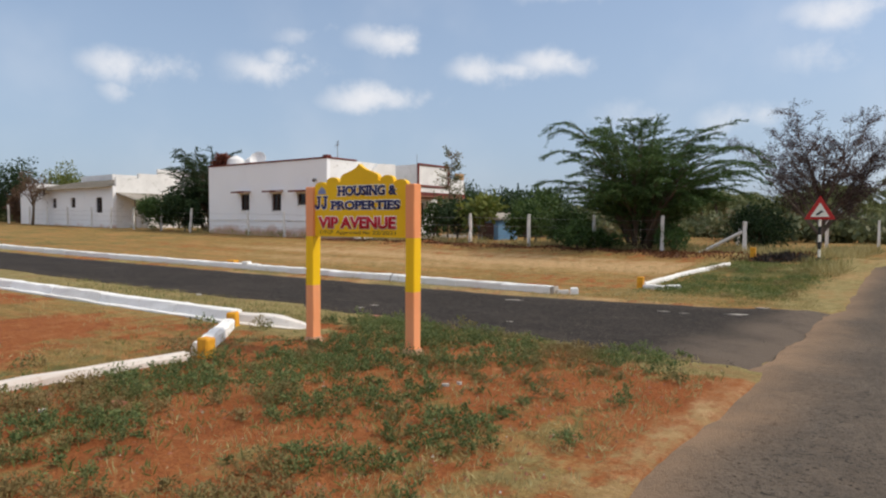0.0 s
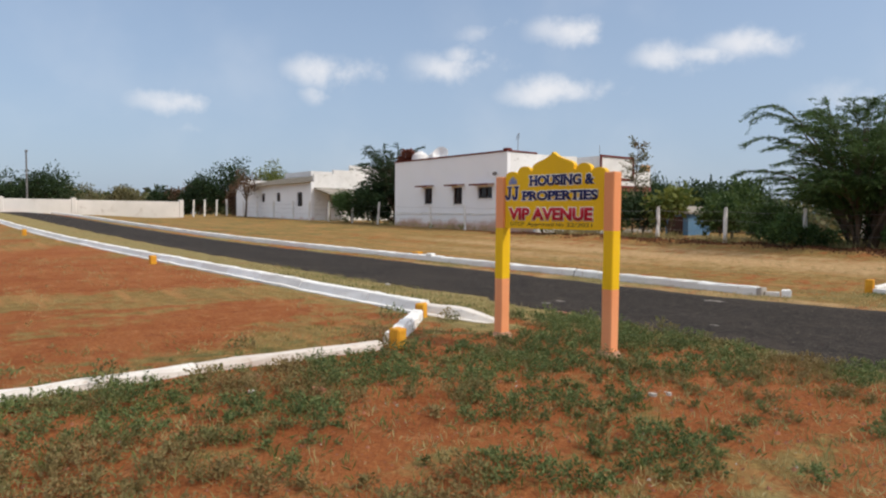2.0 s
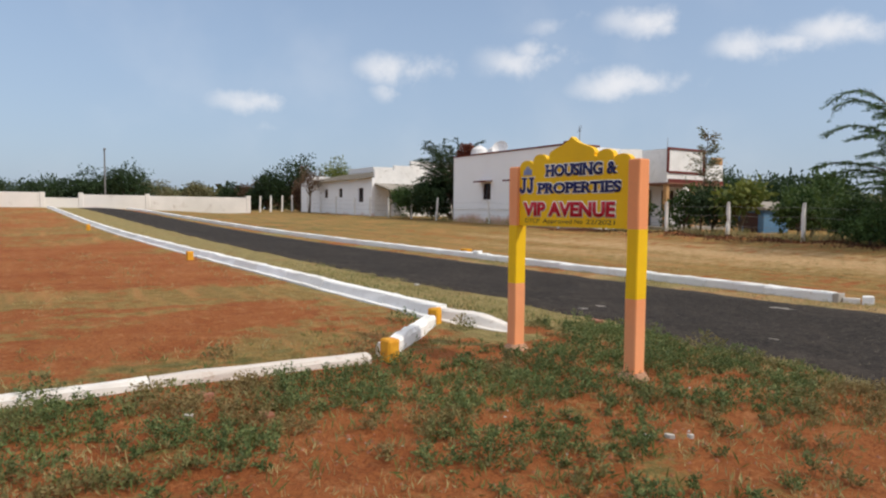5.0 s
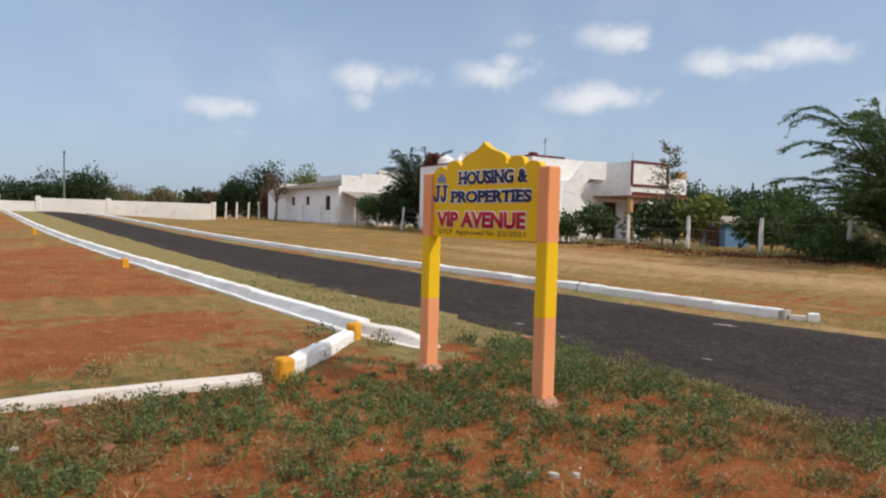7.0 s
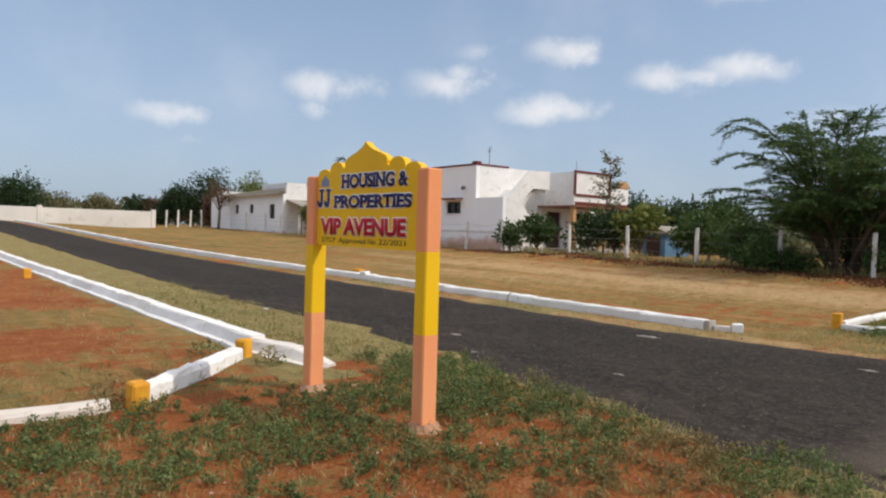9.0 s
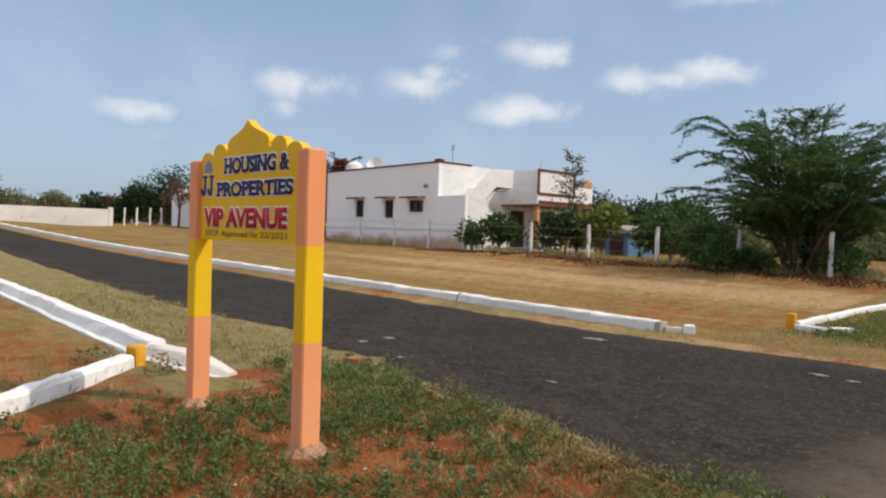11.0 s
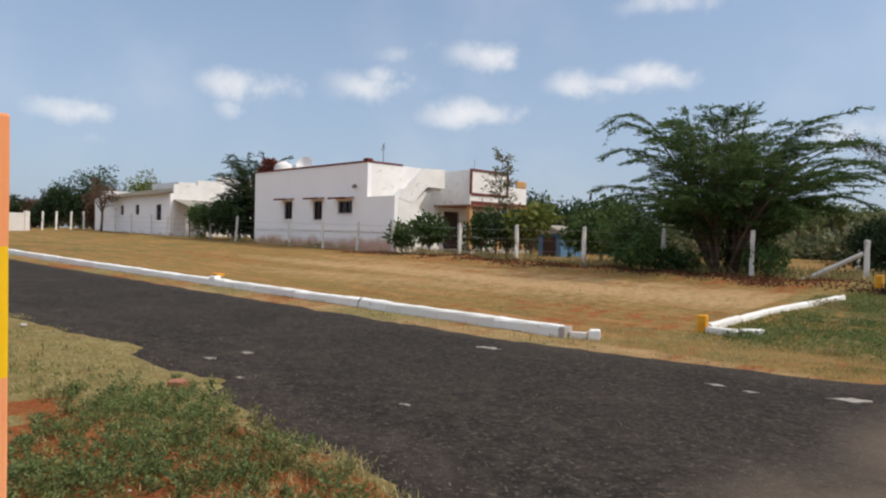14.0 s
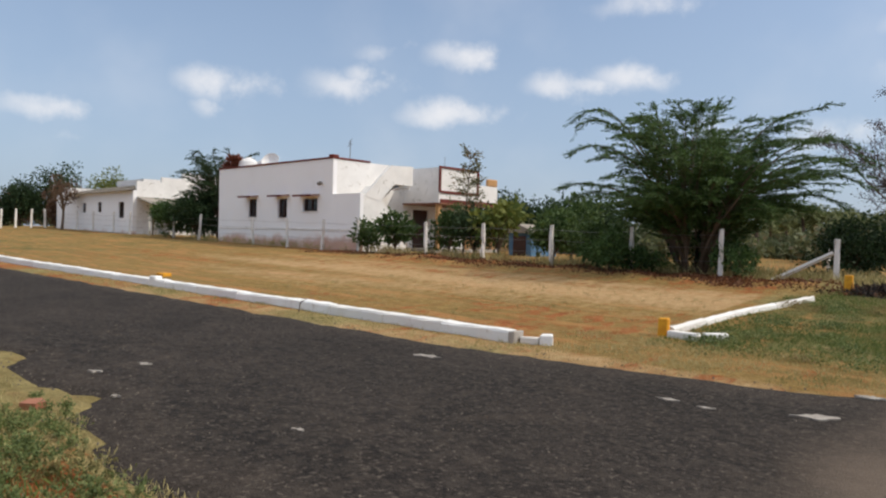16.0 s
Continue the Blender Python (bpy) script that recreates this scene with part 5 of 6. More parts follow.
def bare_tree(x, y, label):
    """A scorched tree: dense upward twigs with a few dark dry leaves."""
    root = thing("dry_tree", pose(x, y, ground_z(x, y)), label, "tree")
    wood, quads = bmesh.new(), []
    trunk = limb((0, 0, -0.1), (0.08, 0, 1), 2.0, (0, 0, 0.3), 5, 0.06)
    add_tube(wood, trunk, [0.12, 0.11, 0.1, 0.095, 0.09, 0.085], 7)
    for s in range(17):
        a = s * 2.4
        b = limb(trunk[2 + s % 4], (0.75 * math.cos(a), 0.75 * math.sin(a), 1.0), rng.uniform(2.8, 4.6), (0.1 * math.cos(a), 0.2 * math.sin(a), 0.3), 8, 0.16)
        add_tube(wood, b, [0.05 * (1 - 0.85 * k / 8) for k in range(9)], 5)
        for t in range(14):
            i = 2 + t % 7
            a2 = a + rng.normal(0, 1.1)
            tw = limb(b[i], (math.cos(a2), math.sin(a2), rng.uniform(0.2, 1.2)), rng.uniform(0.7, 1.5), (0, 0, 0.25), 5, 0.3)
            add_tube(wood, tw, [0.017, 0.014, 0.011, 0.009, 0.007, 0.004], 3)
            spray(tw, 44, 0.085, 0.035, 0.08, quads, 0.2)
            for u in range(3):
                a3 = a2 + rng.normal(0, 1.0)
                tt = limb(tw[1 + u], (math.cos(a3), math.sin(a3), rng.uniform(0, 1)), rng.uniform(0.35, 0.7), (0, 0, 0.2), 3, 0.3)
                add_tube(wood, tt, [0.008, 0.006, 0.005, 0.003], 3)
                spray(tt, 24, 0.08, 0.03, 0.07, quads, 0.3)
    part("trunk", wood, M_DEADWOOD, root)
    quad_object("crown", np.concatenate(quads), M_LEAF_SCORCHED, root)


M_LEAF_SCORCHED = leafy("scorched_leaf", (0.03, 0.019, 0.022), (0.075, 0.047, 0.047))

acacia("acacia_tree", -9.6, 25.75, "wide feathery green thorn tree behind the wire fence")
bare_tree(-4.0, 30.6, "scorched dark tree with dry twiggy crown beside the road")
leafy_tree("dark_bush", -6.1, 29.8, 1.9, 1.5, M_LEAF_DARK, "dense dark green bush in dry grass", 5200, 0.13, 0.05, 0.9, 12, "bush")
acacia("house_tree", -41.4, 27.2, "dark green thorn tree standing against the house wall", 0.72, 1.1, 110, M_LEAF_DARK)
leafy_tree("thorn_bush", -43.9, 25.1, 2.7, 1.8, M_ACACIA, "grey-green thorn bush by the fence", 6500, 0.14, 0.05, 0.9, 11, "bush")
leafy_tree("house_shrub", -41.6, 25.5, 3.0, 1.7, M_LEAF_DARK, "dark green shrub under the tree by the house", 6000, 0.18, 0.04, 1.0, 10, "shrub")
leafy_tree("roof_creeper", -37.75, 25.9, 2.0, 0.65, M_LEAF_RED, "rust-red creeper growing over the roof corner", 1800, 0.14, 0.1, 0.9, 7, "creeper", z=4.22)
leafy_tree("courtyard_tree", -61.5, 23.6, 4.6, 1.5, M_LEAF_BROWN, "half-bare brown tree by the low house", 1200, 0.17, 0.4, 0.9, 8, "tree")
# the shrubs behind the wire fence
for x, y, h, r, m, lab, n, lf in ((-24.3, 25.1, 1.75, 0.75, M_LEAF, "broad-leaved green shrub against the stair wall", 900, 0.2), (-22.6, 25.3, 1.9, 1.0, M_LEAF, "broad-leaved green shrub by the fence", 1500, 0.2),
                                  (-19.3, 26.6, 2.2, 1.3, M_LEAF_DARK, "dark green shrub by the fence", 2600, 0.16), (-21.0, 27.0, 2.3, 1.2, M_LEAF, "green shrub in front of the porch", 2200, 0.17),
                                  (-17.6, 26.2, 2.7, 1.1, M_LEAF_LIME, "yellow-green shrub by the fence", 560, 0.34), (-15.8, 27.4, 2.2, 1.2, M_LEAF, "green shrub by the fence", 1800, 0.2),
                                  (-13.0, 26.0, 1.75, 1.2, M_LEAF, "green bush beside a granite post", 3000, 0.14), (-11.6, 24.25, 1.3, 1.0, M_ACACIA, "green bush beside the thorn tree", 3000, 0.12),
                                  (-10.7, 25.1, 1.0, 0.8, M_ACACIA, "low thorny growth round the thorn tree's foot", 1500, 0.11), (-8.2, 25.3, 1.1, 0.9, M_ACACIA, "low thorny growth round the thorn tree's foot", 1500, 0.11), (-9.4, 26.6, 1.5, 1.0, M_LEAF_DARK, "low dark growth behind the thorn tree", 1800, 0.12),
                                  (-17.0, 30.5, 3.0, 1.8, M_LEAF, "green tree in the yard behind the fence", 3000, 0.2)):
    leafy_tree("garden_shrub", x, y, h, r, m, lab, n, lf, 0.08, 0.95, 9, "shrub", group="shrubs along the fence")


def sapling(x, y):
    root = thing("sapling", pose(x, y, ground_z(x, y)), "tall slender sapling rising above the fence shrubs", "tree")
    wood, quads = bmesh.new(), []
    stem = limb((0, 0, -0.1), (0.02, 0, 1), 4.75, (0, 0, 0.2), 9, 0.05)
    add_tube(wood, stem, [0.05 * (1 - 0.8 * k / 9) for k in range(10)], 6)
    for k in range(3, 10):
        for b in range(5):
            a = rng.uniform(0, 6.3)
            L = (1.0 if k < 7 else 0.6) * rng.uniform(0.6, 1.1)
            tw = limb(stem[k].lerp(stem[k - 1], rng.uniform(0, 1)), (math.cos(a), math.sin(a), rng.uniform(0.4, 1.5)), L, (0, 0, -0.4), 5)
            add_tube(wood, tw, [0.014, 0.012, 0.01, 0.008, 0.006, 0.004], 3)
            spray(tw, 34, 0.17, 0.06, 0.08, quads, 0.2, 0.1)
    part("trunk", wood, M_BARK, root)
    quad_object("crown", np.concatenate(quads), M_SAPLING, root)


M_SAPLING = leafy("grey_green_leaf", (0.08, 0.1, 0.06), (0.2, 0.2, 0.1), (0.25, 0.16, 0.07), 0.35)
sapling(-19.9, 26.7)


def far_trees():
    """Trees beyond the compound wall and behind the houses."""
    spots = [(-80, -4, 3.0, 4.4, M_LEAF_DARK), (-84, 2.5, 3.2, 4.0, M_LEAF_DARK), (-79, 9.3, 5.0, 3.2, M_LEAF_DARK), (-82, 6.2, 3.9, 3.0, M_LEAF_DARK), (-90, 13.5, 4.2, 3.4, M_LEAF_OLIVE), (-84, 18, 3.6, 2.2, M_LEAF_OLIVE), (-82, 21.5, 3.9, 1.6, M_LEAF_DARK), (-82, 22.6, 3.9, 2.0, M_LEAF_BROWN), (-84, 26.2, 4.0, 2.4, M_LEAF_BROWN),
             (-78, 24.6, 5.6, 2.8, M_LEAF_DARK), (-75.5, 27.6, 7.2, 3.2, M_LEAF_DARK), (-77.3, 33.6, 7.8, 3.2, M_LEAF_LIME), (-70, 26.5, 3.6, 1.8, M_LEAF_BROWN), (-86, -12, 3.2, 5, M_LEAF_DARK), (-100, -22, 3.6, 6, M_LEAF_DARK),
             (-33, 46, 4.4, 2.8, M_LEAF_DARK), (-27, 42, 3.9, 2.8, M_LEAF_DARK), (-22.5, 41, 3.6, 2.6, M_LEAF_DARK)]
    for x, y, h, r, m in spots:
        word = {M_LEAF_DARK: "dark green", M_SCRUB: "olive green", M_LEAF_BROWN: "brown dry-leaved", M_LEAF_LIME: "yellow-green", M_LEAF_OLIVE: "pale olive"}[m]
        leafy_tree("far_tree", x, y, h, r, m, word + (" tree beyond the compound wall" if x < -60 else " tree behind the white house"), 6500, 0.26, 0.12, 1.0, 16, "tree", group="trees in the distance", seed_low=0.8)


far_trees()


def scrub_belt():
    """The wooded horizon: thousands of leaf clumps in uneven heaps, far off."""
    quads = []
    for k in range(520):
        a = rng.uniform(0.62, 3.75)                     # directions from straight along the road round to the far side
        d = rng.uniform(95, 260)
        x, y = d * math.cos(a), d * math.sin(a)
        if -90 < x < -15 and 24 < y < 40:
            continue
        h = rng.uniform(1.6, 3.6) * (1 + d / 400)
        r = rng.uniform(2.5, 6.0)
        n = 90
        p = rng.normal(0, 1, (n, 3))
        p /= np.linalg.norm(p, axis=1, keepdims=True)
        p *= rng.uniform(0.5, 1, (n, 1))
        p = p * np.array([r, r, h * 0.5]) + np.array([x, y, ground_z(x, y) + h * 0.5])
        quads.append(leaf_quads(p, 1.2, 0.8, 0.2))
    for k in range(120):
        a = rng.uniform(1.5, 2.15)
        d = rng.uniform(46, 74)
        x, y = d * math.cos(a), d * math.sin(a)
        h, r = rng.uniform(0.9, 2.3), rng.uniform(1.2, 2.8)
        n = 260
        p = rng.normal(0, 1, (n, 3))
        p /= np.linalg.norm(p, axis=1, keepdims=True)
        p *= rng.uniform(0.5, 1, (n, 1))
        p = p * np.array([r, r, h * 0.5]) + np.array([x, y, ground_z(x, y) + h * 0.5])
        quads.append(leaf_quads(p, 0.42, 0.26, 0.2))
    ob = quad_object("scrub_belt", np.concatenate(quads), M_SCRUB)
    tagged(ob, "hazy belt of scrub and trees on the horizon", "woods", kind="stuff")


scrub_belt()


def palm(x, y, h):
    root = thing("coconut_palm", pose(x, y, ground_z(x, y)), "tall coconut palm in the distant grove", "palm tree", "distant palms")
    stem = limb((0, 0, -0.2), (rng.normal(0, 0.06), rng.normal(0, 0.06), 1), h, (0, 0, 0.1), 5, 0.05)
    part("trunk", add_tube(bmesh.new(), stem, [0.2, 0.17, 0.15, 0.14, 0.13, 0.12], 6), M_BARK, root)
    quads = []
    for k in range(16):
        a = 2.4 * k
        f = limb(stem[-1], (math.cos(a), math.sin(a), rng.uniform(0.1, 1.1)), rng.uniform(2.2, 3.0), (0, 0, -1.3), 6, 0.05)
        spray(f, 70, 0.6, 0.13, 0.02, quads, 0.05, 0.5)
    quad_object("crown", np.concatenate(quads), M_PALM, root)


M_PALM = leafy("palm_frond", (0.09, 0.12, 0.045), (0.22, 0.24, 0.1))
for k in range(26):
    palm(-26 + k * 1.15 + rng.normal(0, 1.5), 78 + rng.normal(0, 7), rng.uniform(3.2, 5.0))

# ---- weeds and grass ----


def verge_density(x, y):
    if not (-7.0 < x < -1.75 and -3.2 < y < 7.5) or (x < -5.9 and y < 5.9):
        return 0.0
    n = 0.75 * noise.noise(Vector((x * 0.95, y * 0.95, 12.0))) + 0.95 * noise.noise(Vector((x * 2.9, y * 2.9, 3.0)))
    d = 0.44 + 1.25 * n
    d -= 0.4 * smooth(-5.55, -5.85, x) * smooth(6.2, 5.6, y)
    d += 0.35 * smooth(-3.6, -5.2, x) * smooth(5.0, 3.0, y)
    d -= 0.45 * smooth(-2.6, -1.9, x)
    d -= 0.27 * smooth(-4.2, -3.2, x) * smooth(5.7, 4.9, y)
    d += 0.5 * math.exp(-((x + 4.9) ** 2 / 0.8 + (y - 6.1) ** 2 / 0.25))
    d += 0.7 * math.exp(-((x + 3.7) ** 2 / 0.25 + (y - 5.6) ** 2 / 0.35))
    d -= 0.5 * math.exp(-((x + 4.0) ** 2 / 0.5 + (y - 4.6) ** 2 / 0.35))
    d += 0.75 * math.exp(-((x + 5.6) ** 2 / 1.2 + (y - 6.75) ** 2 / 0.12))
    if y > road_near(x) - 0.05:
        d -= 0.8
    return max(0.0, min(1.0, d))


def weeds():
    quads, placed = [], []

    def clump(x, y, h, r, n, leaf):
        stems = max(5, int(n / 13))
        a = rng.uniform(0, 6.283, stems)
        lean = rng.uniform(0.1, 1.0, stems)
        s = rng.integers(0, stems, n)
        t = rng.uniform(0.15, 1.0, n)
        p = np.stack([x + r * lean[s] * np.cos(a[s]) * t, y + r * lean[s] * np.sin(a[s]) * t, ground_z(x, y) + h * (1.15 - 0.55 * lean[s]) * t ** (0.6 + 0.5 * lean[s])], 1)
        way = np.stack([np.cos(a[s]) * lean[s], np.sin(a[s]) * lean[s], np.full(n, 0.35)], 1) + rng.normal(0, 0.55, (n, 3))
        quads.append(leaf_quads(p + rng.normal(0, 0.006, (n, 3)), leaf, leaf * 0.5, 0.1, way))
    tries = 0
    while len(placed) < 880 and tries < 30000:
        tries += 1
        x, y = rng.uniform(-7.0, -1.75), rng.uniform(-3.2, 7.4)
        d = verge_density(x, y)
        if rng.uniform(0, 1) > d or any((x - u) ** 2 + (y - v) ** 2 < 0.014 for u, v in placed):
            continue
        if (x + 5.915) ** 2 + (y - 5.28) ** 2 < 0.04 or (x + 4.49) ** 2 + (y - 5.41) ** 2 < 0.04:
            continue
        placed.append((x, y))
        big = rng.uniform(0.5, 1.25) * (0.65 + 0.5 * d)
        clump(x, y, (0.07 + 0.09 * rng.uniform(0, 1) ** 2) * big, 0.17 * big, int(230 * big), 0.023)
    # creeping cover between the clumps
    for k in range(2000):
        x, y = rng.uniform(-7.0, -1.9), rng.uniform(-3.2, 7.2)
        if rng.uniform(0, 1) < 0.08 + 0.9 * verge_density(x, y) and y < road_near(x) - 0.1:
            clump(x, y, rng.uniform(0.01, 0.04), 0.11, 30, 0.018)
    # the same weeds along and over the kerbs, and a few inside the plot
    for x, y, h, r, n in [(-6.25, 3.75, 0.22, 0.16, 220), (-7.0, 5.35, 0.2, 0.15, 180), (-7.7, 4.95, 0.2, 0.2, 200), (-6.9, 2.6, 0.16, 0.14, 140), (-6.1, 1.2, 0.25, 0.16, 230), (-5.8, 0.3, 0.2, 0.2, 200), (-5.85, 1.9, 0.14, 0.2, 160), (-6.9, 0.5, 0.1, 0.2, 120)] + \
            [(rng.uniform(-5.9, -5.7), rng.uniform(-3, 3.6), rng.uniform(0.04, 0.1), rng.uniform(0.06, 0.14), 60) for _ in range(22)] + [(rng.uniform(-5.4, -2.5), rng.uniform(14.6, 21), rng.uniform(0.08, 0.18), rng.uniform(0.15, 0.35), 120) for _ in range(60)]:
        a, q = rng.uniform(0, 6.283, n), rng.uniform(0, 1, n) ** 0.6
        p = np.stack([x + r * q * np.cos(a), y + r * q * np.sin(a), ground_z(x, y) + 0.01 + h * rng.uniform(0, 1, n) * (1 - 0.5 * q)], 1)
        quads.append(leaf_quads(p, 0.036, 0.02, 0.2))
    tagged(quad_object("weeds", np.concatenate(quads), M_WEED), "low dusty green weeds growing in red earth", "weeds", kind="stuff")


weeds()


def blades(name, spots, length, width, material, label, up=1.4):
    P = np.array([(x, y, ground_z(x, y) - 0.004) for x, y in spots])
    tagged(quad_object(name, leaf_quads(P, length, width, up), material), label, "grass", kind="stuff")


def grasses():
    straw, green = [], []

    def scatter(n, x0, x1, y0, y1, keep, out):
        k = 0
        while k < n:
            x, y = rng.uniform(x0, x1), rng.uniform(y0, y1)
            k += 1
            if rng.uniform(0, 1) < keep(x, y):
                c = rng.integers(3, 8)
                for _ in range(c):
                    out.append((x + rng.normal(0, 0.03), y + rng.normal(0, 0.03)))
    patch = lambda x, y, s, o: 0.5 + noise.noise(Vector((x * s, y * s, o)))
    scatter(5200, -16, -5.2, 4.8, 7.3, lambda x, y: 1.0 * (kerb_left(x) + 0.42 < y < road_near(x) + 0.16) * patch(x, y, 1.2, 3), straw)
    scatter(3200, -6.2, -2.0, 5.6, 7.4, lambda x, y: (y < road_near(x) + 0.14) * smooth(5.9, 6.7, y) * patch(x, y, 1.5, 5), straw)
    scatter(3600, -2.9, -1.55, -2, 6.4, lambda x, y: smooth(-2.7, -1.9, x) * patch(x, y, 1.3, 6) * 0.8, straw)
    scatter(6500, -5.9, -2.0, -3, 6.6, lambda x, y: 0.6 * patch(x, y, 1.6, 8), straw)
    scatter(3600, -10.5, -6.15, -5, 5.0, lambda x, y: (y < kerb_left(x) - 0.1) * smooth(-8.6, -6.6, x) * patch(x, y, 1.0, 9) * 0.9, straw)
    scatter(3400, -20, -7, -4, 5.0, lambda x, y: (y < kerb_left(x) - 0.1) * max(0, noise.noise(Vector((x * 0.09, y * 0.75, 4.2)))) * 1.6, straw)
    scatter(5200, -22, -6, 11.2, 13.2, lambda x, y: (road_far(x) - 0.05 < y < kerb_right(x) - 0.02) * patch(x, y, 1.2, 2), straw)
    scatter(4000, -6.8, -1.9, 12.4, 15.4, lambda x, y: (y > road_far(x) + 0.05) * patch(x, y, 1.2, 4), straw)
    scatter(5200, -16, -6, 13.6, 24, lambda x, y: 0.5 * patch(x, y, 0.8, 1), straw)
    scatter(9000, -5.7, -2.0, 14.4, 24.0, lambda x, y: smooth(14.4, 15.6, y) * smooth(-2.0, -2.8, x) * patch(x, y, 0.8, 7) * 1.3, green)
    scatter(2400, -10.5, -6.15, -5, 5.2, lambda x, y: (y < kerb_left(x) - 0.05) * smooth(-8.0, -6.4, x) * patch(x, y, 1.4, 15) * 0.7, green)
    scatter(1800, -14, -6.5, 4.8, 7.0, lambda x, y: (kerb_left(x) + 0.42 < y < road_near(x)) * patch(x, y, 1.2, 13) * 0.5, green)
    scatter(5200, -6.4, -2.0, -3, 7.0, lambda x, y: (y < road_near(x)) * (0.12 + 0.7 * verge_density(x, y)), green)
    blades("dry_grass", straw, 0.06, 0.007, M_STRAW, "short dry straw-coloured grass")
    blades("green_grass", green, 0.075, 0.009, M_GRASS, "short green grass with dry blades")
    tall = []
    scatter(2600, -13.5, -2.6, 24.6, 30, lambda x, y: patch(x, y, 0.5, 21) * 0.9, tall)
    scatter(900, -24, -13, 24.3, 26, lambda x, y: patch(x, y, 0.6, 22) * 0.8, tall)
    scatter(500, -46, -24, 23.9, 24.9, lambda x, y: patch(x, y, 0.6, 23) * 0.5, tall)
    scatter(800, -3.0, -2.0, 19.5, 32, lambda x, y: patch(x, y, 0.6, 24) * 1.1, tall)
    blades("tall_dry_grass", tall, 0.42, 0.022, M_STRAW, "tall dry grass along the wire fence", 1.8)


grasses()

def litter_strip():
    """Fallen leaves and clods heaped along the foot of the fence, dense and dark to carry its shadow band."""
    P = []
    while len(P) < 9500:
        x, y = rng.uniform(-26, -3.2), rng.normal(23.7, 0.75)
        if 22.5 < y < 25.6 and rng.uniform(0, 1) < 0.35 + 0.8 * noise.noise(Vector((x * 0.8, y * 0.8, 31))) + 0.25 * smooth(-16, -9, x):
            bump = 0.16 * smooth(21.8, 23.2, y) * (0.6 + noise.noise(Vector((x * 0.7, y * 0.9, 9)))) * smooth(-27, -20, x) if y < 24.6 else 0.0
            P.append((x, y, ground_z(x, y) + bump + abs(rng.normal(0, 0.03))))
    P = np.array(P)
    tagged(quad_object("leaf_litter", leaf_quads(P, 0.085, 0.05, 0.1), M_LITTER_SHADED), "brown fallen leaves and clods, darkened for shade under the wire fence", "leaf litter", kind="stuff")


def burnt_brush(x, y, r):
    """A low heap of near-black twigs that stands in for a patch of shadow."""
    a, q = rng.uniform(0, 6.283, 1500), rng.uniform(0, 1, 1500) ** 0.6
    P = np.stack([x + 1.5 * r * q * np.cos(a), y + r * q * np.sin(a), ground_z(x, y) + 0.28 * (1 - q) * rng.uniform(0.2, 1, 1500)], 1)
    tagged(quad_object("burnt_brush", leaf_quads(P, 0.26, 0.03, 0.0), M_SHADE_TWIG), "low near-black twig heap drawn for the shadow beside the road sign", "brushwood", kind="stuff")


# near-black so that the heap reads as tree shadow on the ground
M_SHADE_TWIG = weathered("shade_dark_twig", (0.025, 0.02, 0.018), (0.05, 0.04, 0.035), (0.09, 0.07, 0.06))
burnt_brush(-3.85, 23.1, 0.7)

# leaf browns darkened to include the shrubs' shadow on the litter
M_LITTER_SHADED = leafy("shade_dark_fallen_leaf", (0.08, 0.035, 0.018), (0.21, 0.09, 0.042), (0.05, 0.045, 0.02), 0.35)
litter_strip()

# ---- small stones and scraps ----


def scrap(name, x, y, sx, sy, material, label, category, lift=0.02, high=0.012, n=9, wild=0.3):
    bm = bmesh.new()
    ring = [(sx * (0.8 + wild * rng.uniform(-1, 1)) * math.cos(2 * math.pi * i / n), sy * (0.8 + wild * rng.uniform(-1, 1)) * math.sin(2 * math.pi * i / n)) for i in range(n)]
    add_prism(bm, ring, -0.01, high, axis="z")
    ob = part(name, bm, material)
    ob.matrix_world = pose(x, y, ground_z(x, y) + lift, 0, 0, rng.uniform(0, 40))
    return tagged(ob, label, category, "scraps on the ground")


for x, y, sx, sy in ((-3.8, 10.56, 0.11, 0.06), (-2.76, 11.97, 0.2, 0.09), (-6.83, 11.4, 0.2, 0.1), (-7.97, 8.53, 0.08, 0.06), (-7.79, 7.99, 0.06, 0.04), (-3.88, 11.59, 0.09, 0.04), (-3.5, 11.55, 0.07, 0.04), (-6.72, 7.78, 0.05, 0.03), (-2.56, 13.2, 0.14, 0.07), (-5.1, 8.4, 0.05, 0.03), (-2.2, 9.3, 0.06, 0.04)):
    scrap("cement_spill", x, y, sx, sy, M_SPILL, "pale cement splash dried on the asphalt", "cement splash", 0.035, 0.004, 19, 0.55)
scrap("red_stone", -6.75, 7.22, 0.12, 0.1, M_STONE, "flat red stone at the road's edge", "stone", 0.0, 0.045)
scrap("paper_scrap", -10.9, 6.95, 0.07, 0.05, M_LITTER, "white scrap lying in dry grass", "litter", 0.03)
scrap("paper_scrap", -3.28, 4.39, 0.035, 0.02, M_LITTER, "white scrap lying among weeds", "litter", 0.04)
scrap("paper_scrap", -3.2, 4.47, 0.025, 0.02, M_LITTER, "white scrap lying among weeds", "litter", 0.05)
scrap("paper_scrap", -3.36, 4.3, 0.03, 0.015, M_LITTER, "white scrap lying among weeds", "litter", 0.03)
scrap("paper_scrap", -5.1, 2.0, 0.04, 0.03, M_LITTER, "white scrap lying among weeds", "litter", 0.04)
scrap("red_stone", -5.55, 2.2, 0.07, 0.06, M_STONE, "half-buried red stone among weeds", "stone", 0.0, 0.05)
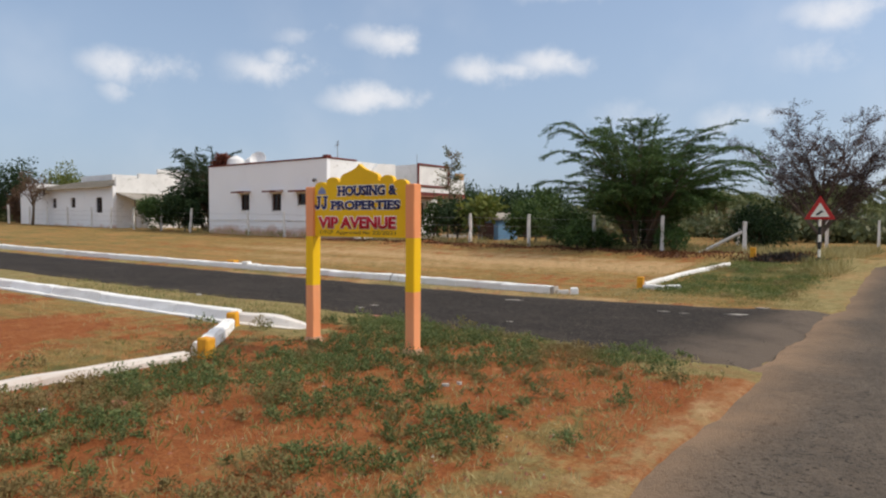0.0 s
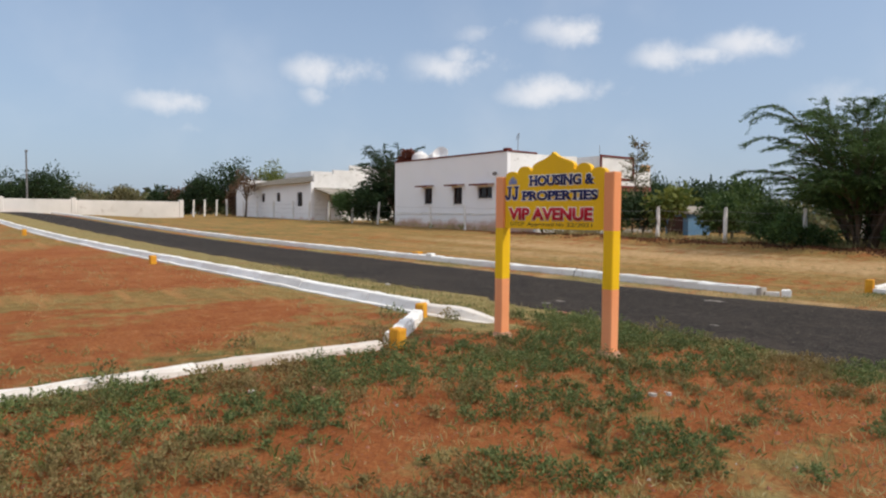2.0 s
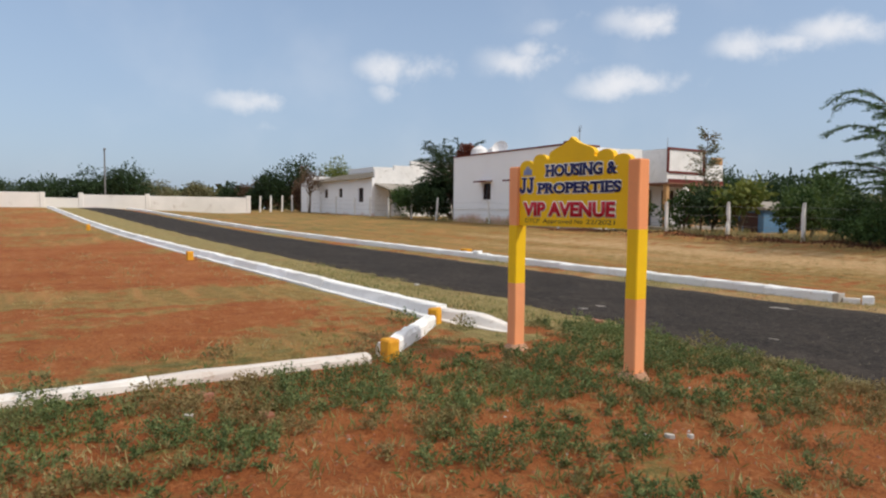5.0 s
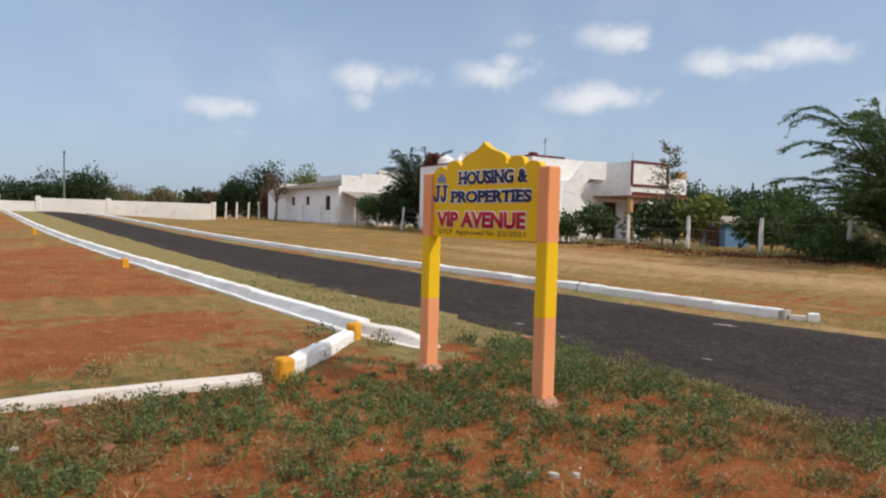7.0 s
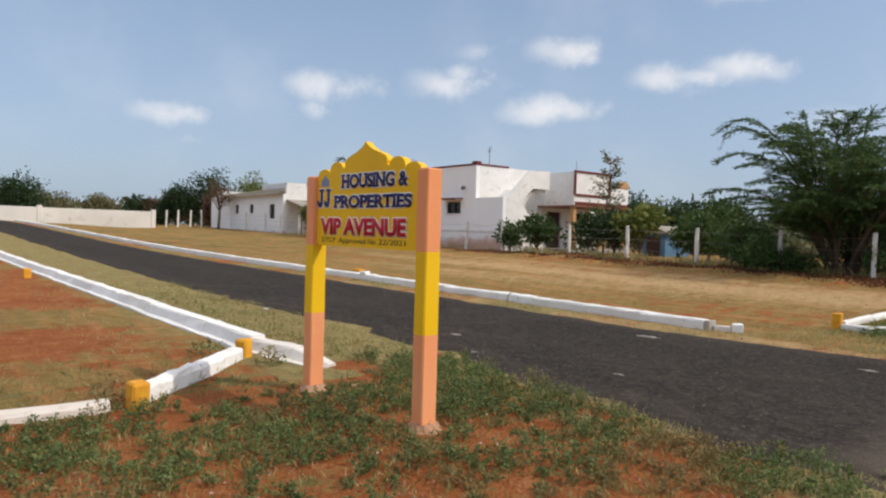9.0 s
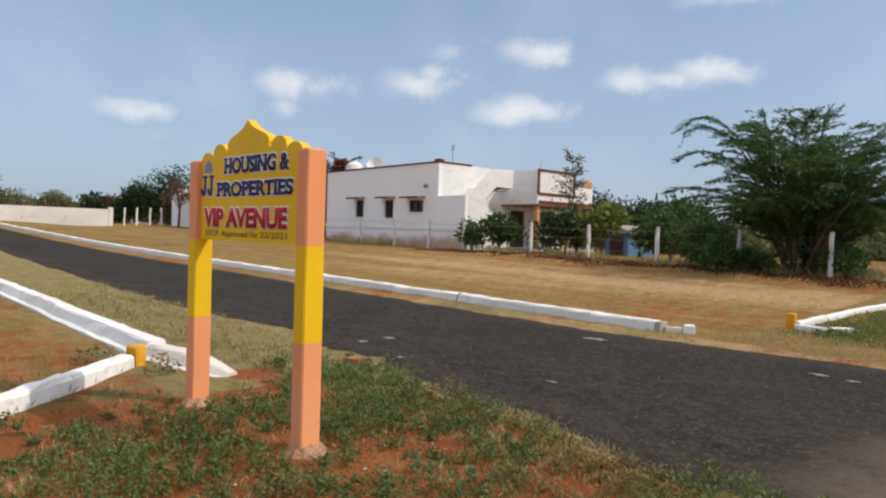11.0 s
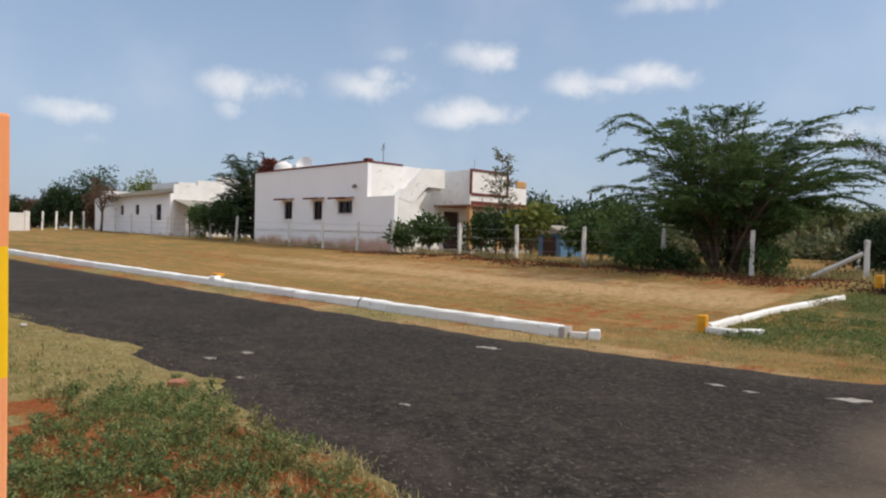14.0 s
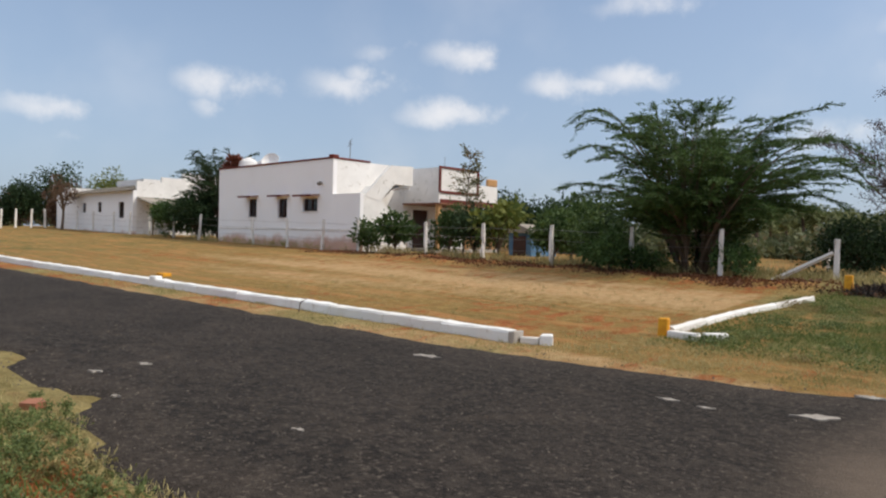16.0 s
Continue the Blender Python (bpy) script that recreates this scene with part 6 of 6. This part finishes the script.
scrap("red_stone", -4.9, 2.45, 0.08, 0.06, M_STONE, "half-buried red stone among weeds", "stone", 0.0, 0.04)


def gravel():
    """Loose chips on the asphalt, thickest along its ragged edge."""
    P = []
    while len(P) < 1500:
        x, y = rng.uniform(-11, -1.6), rng.uniform(6.4, 13.2)
        a, b = y - road_near(x), road_far(x) - y
        if a < -0.15 or b < -0.15:
            continue
        if rng.uniform(0, 1) < 0.1 + 0.9 * math.exp(-max(0, min(a, b)) / 0.35):
            P.append((x, y, ground_z(x, y) + 0.012 + 0.03 * math.sin(math.pi * min(1, max(0, a / (a + b + 1e-6))))))
    P = np.array(P)
    n = len(P)
    s = 0.0025 + 0.008 * rng.uniform(0, 1, (n, 1)) ** 3
    a = rng.uniform(0, 6.283, (n, 1))
    u = np.concatenate([np.cos(a), np.sin(a), np.zeros((n, 1))], 1) * s
    v = np.concatenate([-np.sin(a), np.cos(a), np.zeros((n, 1))], 1) * s * 0.7
    up = np.array([0, 0, 1.0]) * s * 0.9
    lo = -up * 0.6
    quads = []
    for c, d in (((u + v), (u - v)), ((u - v), (-u - v)), ((-u - v), (-u + v)), ((-u + v), (u + v))):
        quads.append(np.stack([P + c + lo, P + d + lo, P + d * 0.6 + up, P + c * 0.6 + up], 1))
    quads.append(np.stack([P + (u + v) * 0.6 + up, P + (u - v) * 0.6 + up, P + (-u - v) * 0.6 + up, P + (-u + v) * 0.6 + up], 1))
    tagged(quad_object("gravel", np.concatenate(quads), M_CHIPS), "loose stone chips scattered on black asphalt", "gravel", kind="stuff")


def clods():
    """Small lumps of red earth and pale pebbles among the weeds."""
    for name, count, size, mat, label in (("soil_clods", 2600, 0.012, M_STONE, "crumbs and clods of red earth"), ("pebbles", 420, 0.008, M_LITTER, "small pale pebbles on red earth")):
        verts, faces = [], []
        k = 0
        while k < count:
            x, y = rng.uniform(-5.9, -1.6), rng.uniform(-2.5, 6.9)
            if y > road_near(x) - 0.1:
                continue
            k += 1
            r = size * (0.4 + 1.3 * rng.uniform(0, 1) ** 3)
            n0 = len(verts)
            z = ground_z(x, y) + 0.3 * r + 0.018 * noise.noise(Vector((x * 1.6, y * 1.6, 0)))
            for i in range(5):
                a = 1.2566 * i + rng.uniform(-0.3, 0.3)
                q = r * rng.uniform(0.7, 1.3)
                verts.append((x + q * math.cos(a), y + q * math.sin(a), z - 0.4 * r))
            verts.append((x + 0.3 * r * rng.normal(), y + 0.3 * r * rng.normal(), z + 0.7 * r))
            faces += [(n0 + i, n0 + (i + 1) % 5, n0 + 5) for i in range(5)]
        me = bpy.data.meshes.new(name)
        me.from_pydata(verts, [], faces)
        me.materials.append(mat)
        tagged(new(name, me), label, "stones", kind="stuff")


clods()

M_CHIPS = weathered("stone_chips", (0.12, 0.1, 0.085), (0.2, 0.17, 0.14), (0.05, 0.04, 0.035), patch=8, dirty=0.7)
gravel()


def shed(name, x, y, w, d, h, material, label):
    r = thing(name, pose(x, y, ground_z(x, y)), label, "shed")
    part("wall", box(-w / 2, w / 2, -d / 2, d / 2, -0.2, h, bevel=0.02), material, r)
    part("roof", add_prism(bmesh.new(), [(-w / 2 - 0.2, h), (w / 2 + 0.2, h), (w / 2 + 0.2, h + 0.1), (0, h + 0.45), (-w / 2 - 0.2, h + 0.1)], -d / 2 - 0.2, d / 2 + 0.2), M_SHEET, r)
    part("door", box(-0.4, 0.4, -d / 2 - 0.03, -d / 2 - 0.003, -0.1, min(1.9, h - 0.15)), M_SHUTTER, r)


shed("blue_shed", -21.2, 33.5, 1.4, 2.2, 1.15, M_BLUE_TARP, "small faded blue shed behind the shrubs")
shed("field_hut", -29.5, 75.0, 2.4, 3.0, 1.7, M_PLASTER, "small white hut far off in the field")


def dead_twig(x, y):
    bm = bmesh.new()
    add_tube(bm, limb((0, 0, -0.03), (0.1, 0.0, 1), 0.34, (0.4, 0, 0), 5, 0.2), [0.012, 0.01, 0.009, 0.008, 0.006, 0.004], 5)
    add_tube(bm, limb((0.01, 0, 0.15), (0.8, 0.2, 0.5), 0.2, (0, 0, 0), 3, 0.2), [0.008, 0.006, 0.005, 0.003], 4)
    ob = part("dead_twig", bm, M_DEADWOOD)
    ob.matrix_world = pose(x, y, ground_z(x, y))
    tagged(ob, "dry twig stuck in the ground by the kerb", "twig")


dead_twig(-11.2, 12.55)
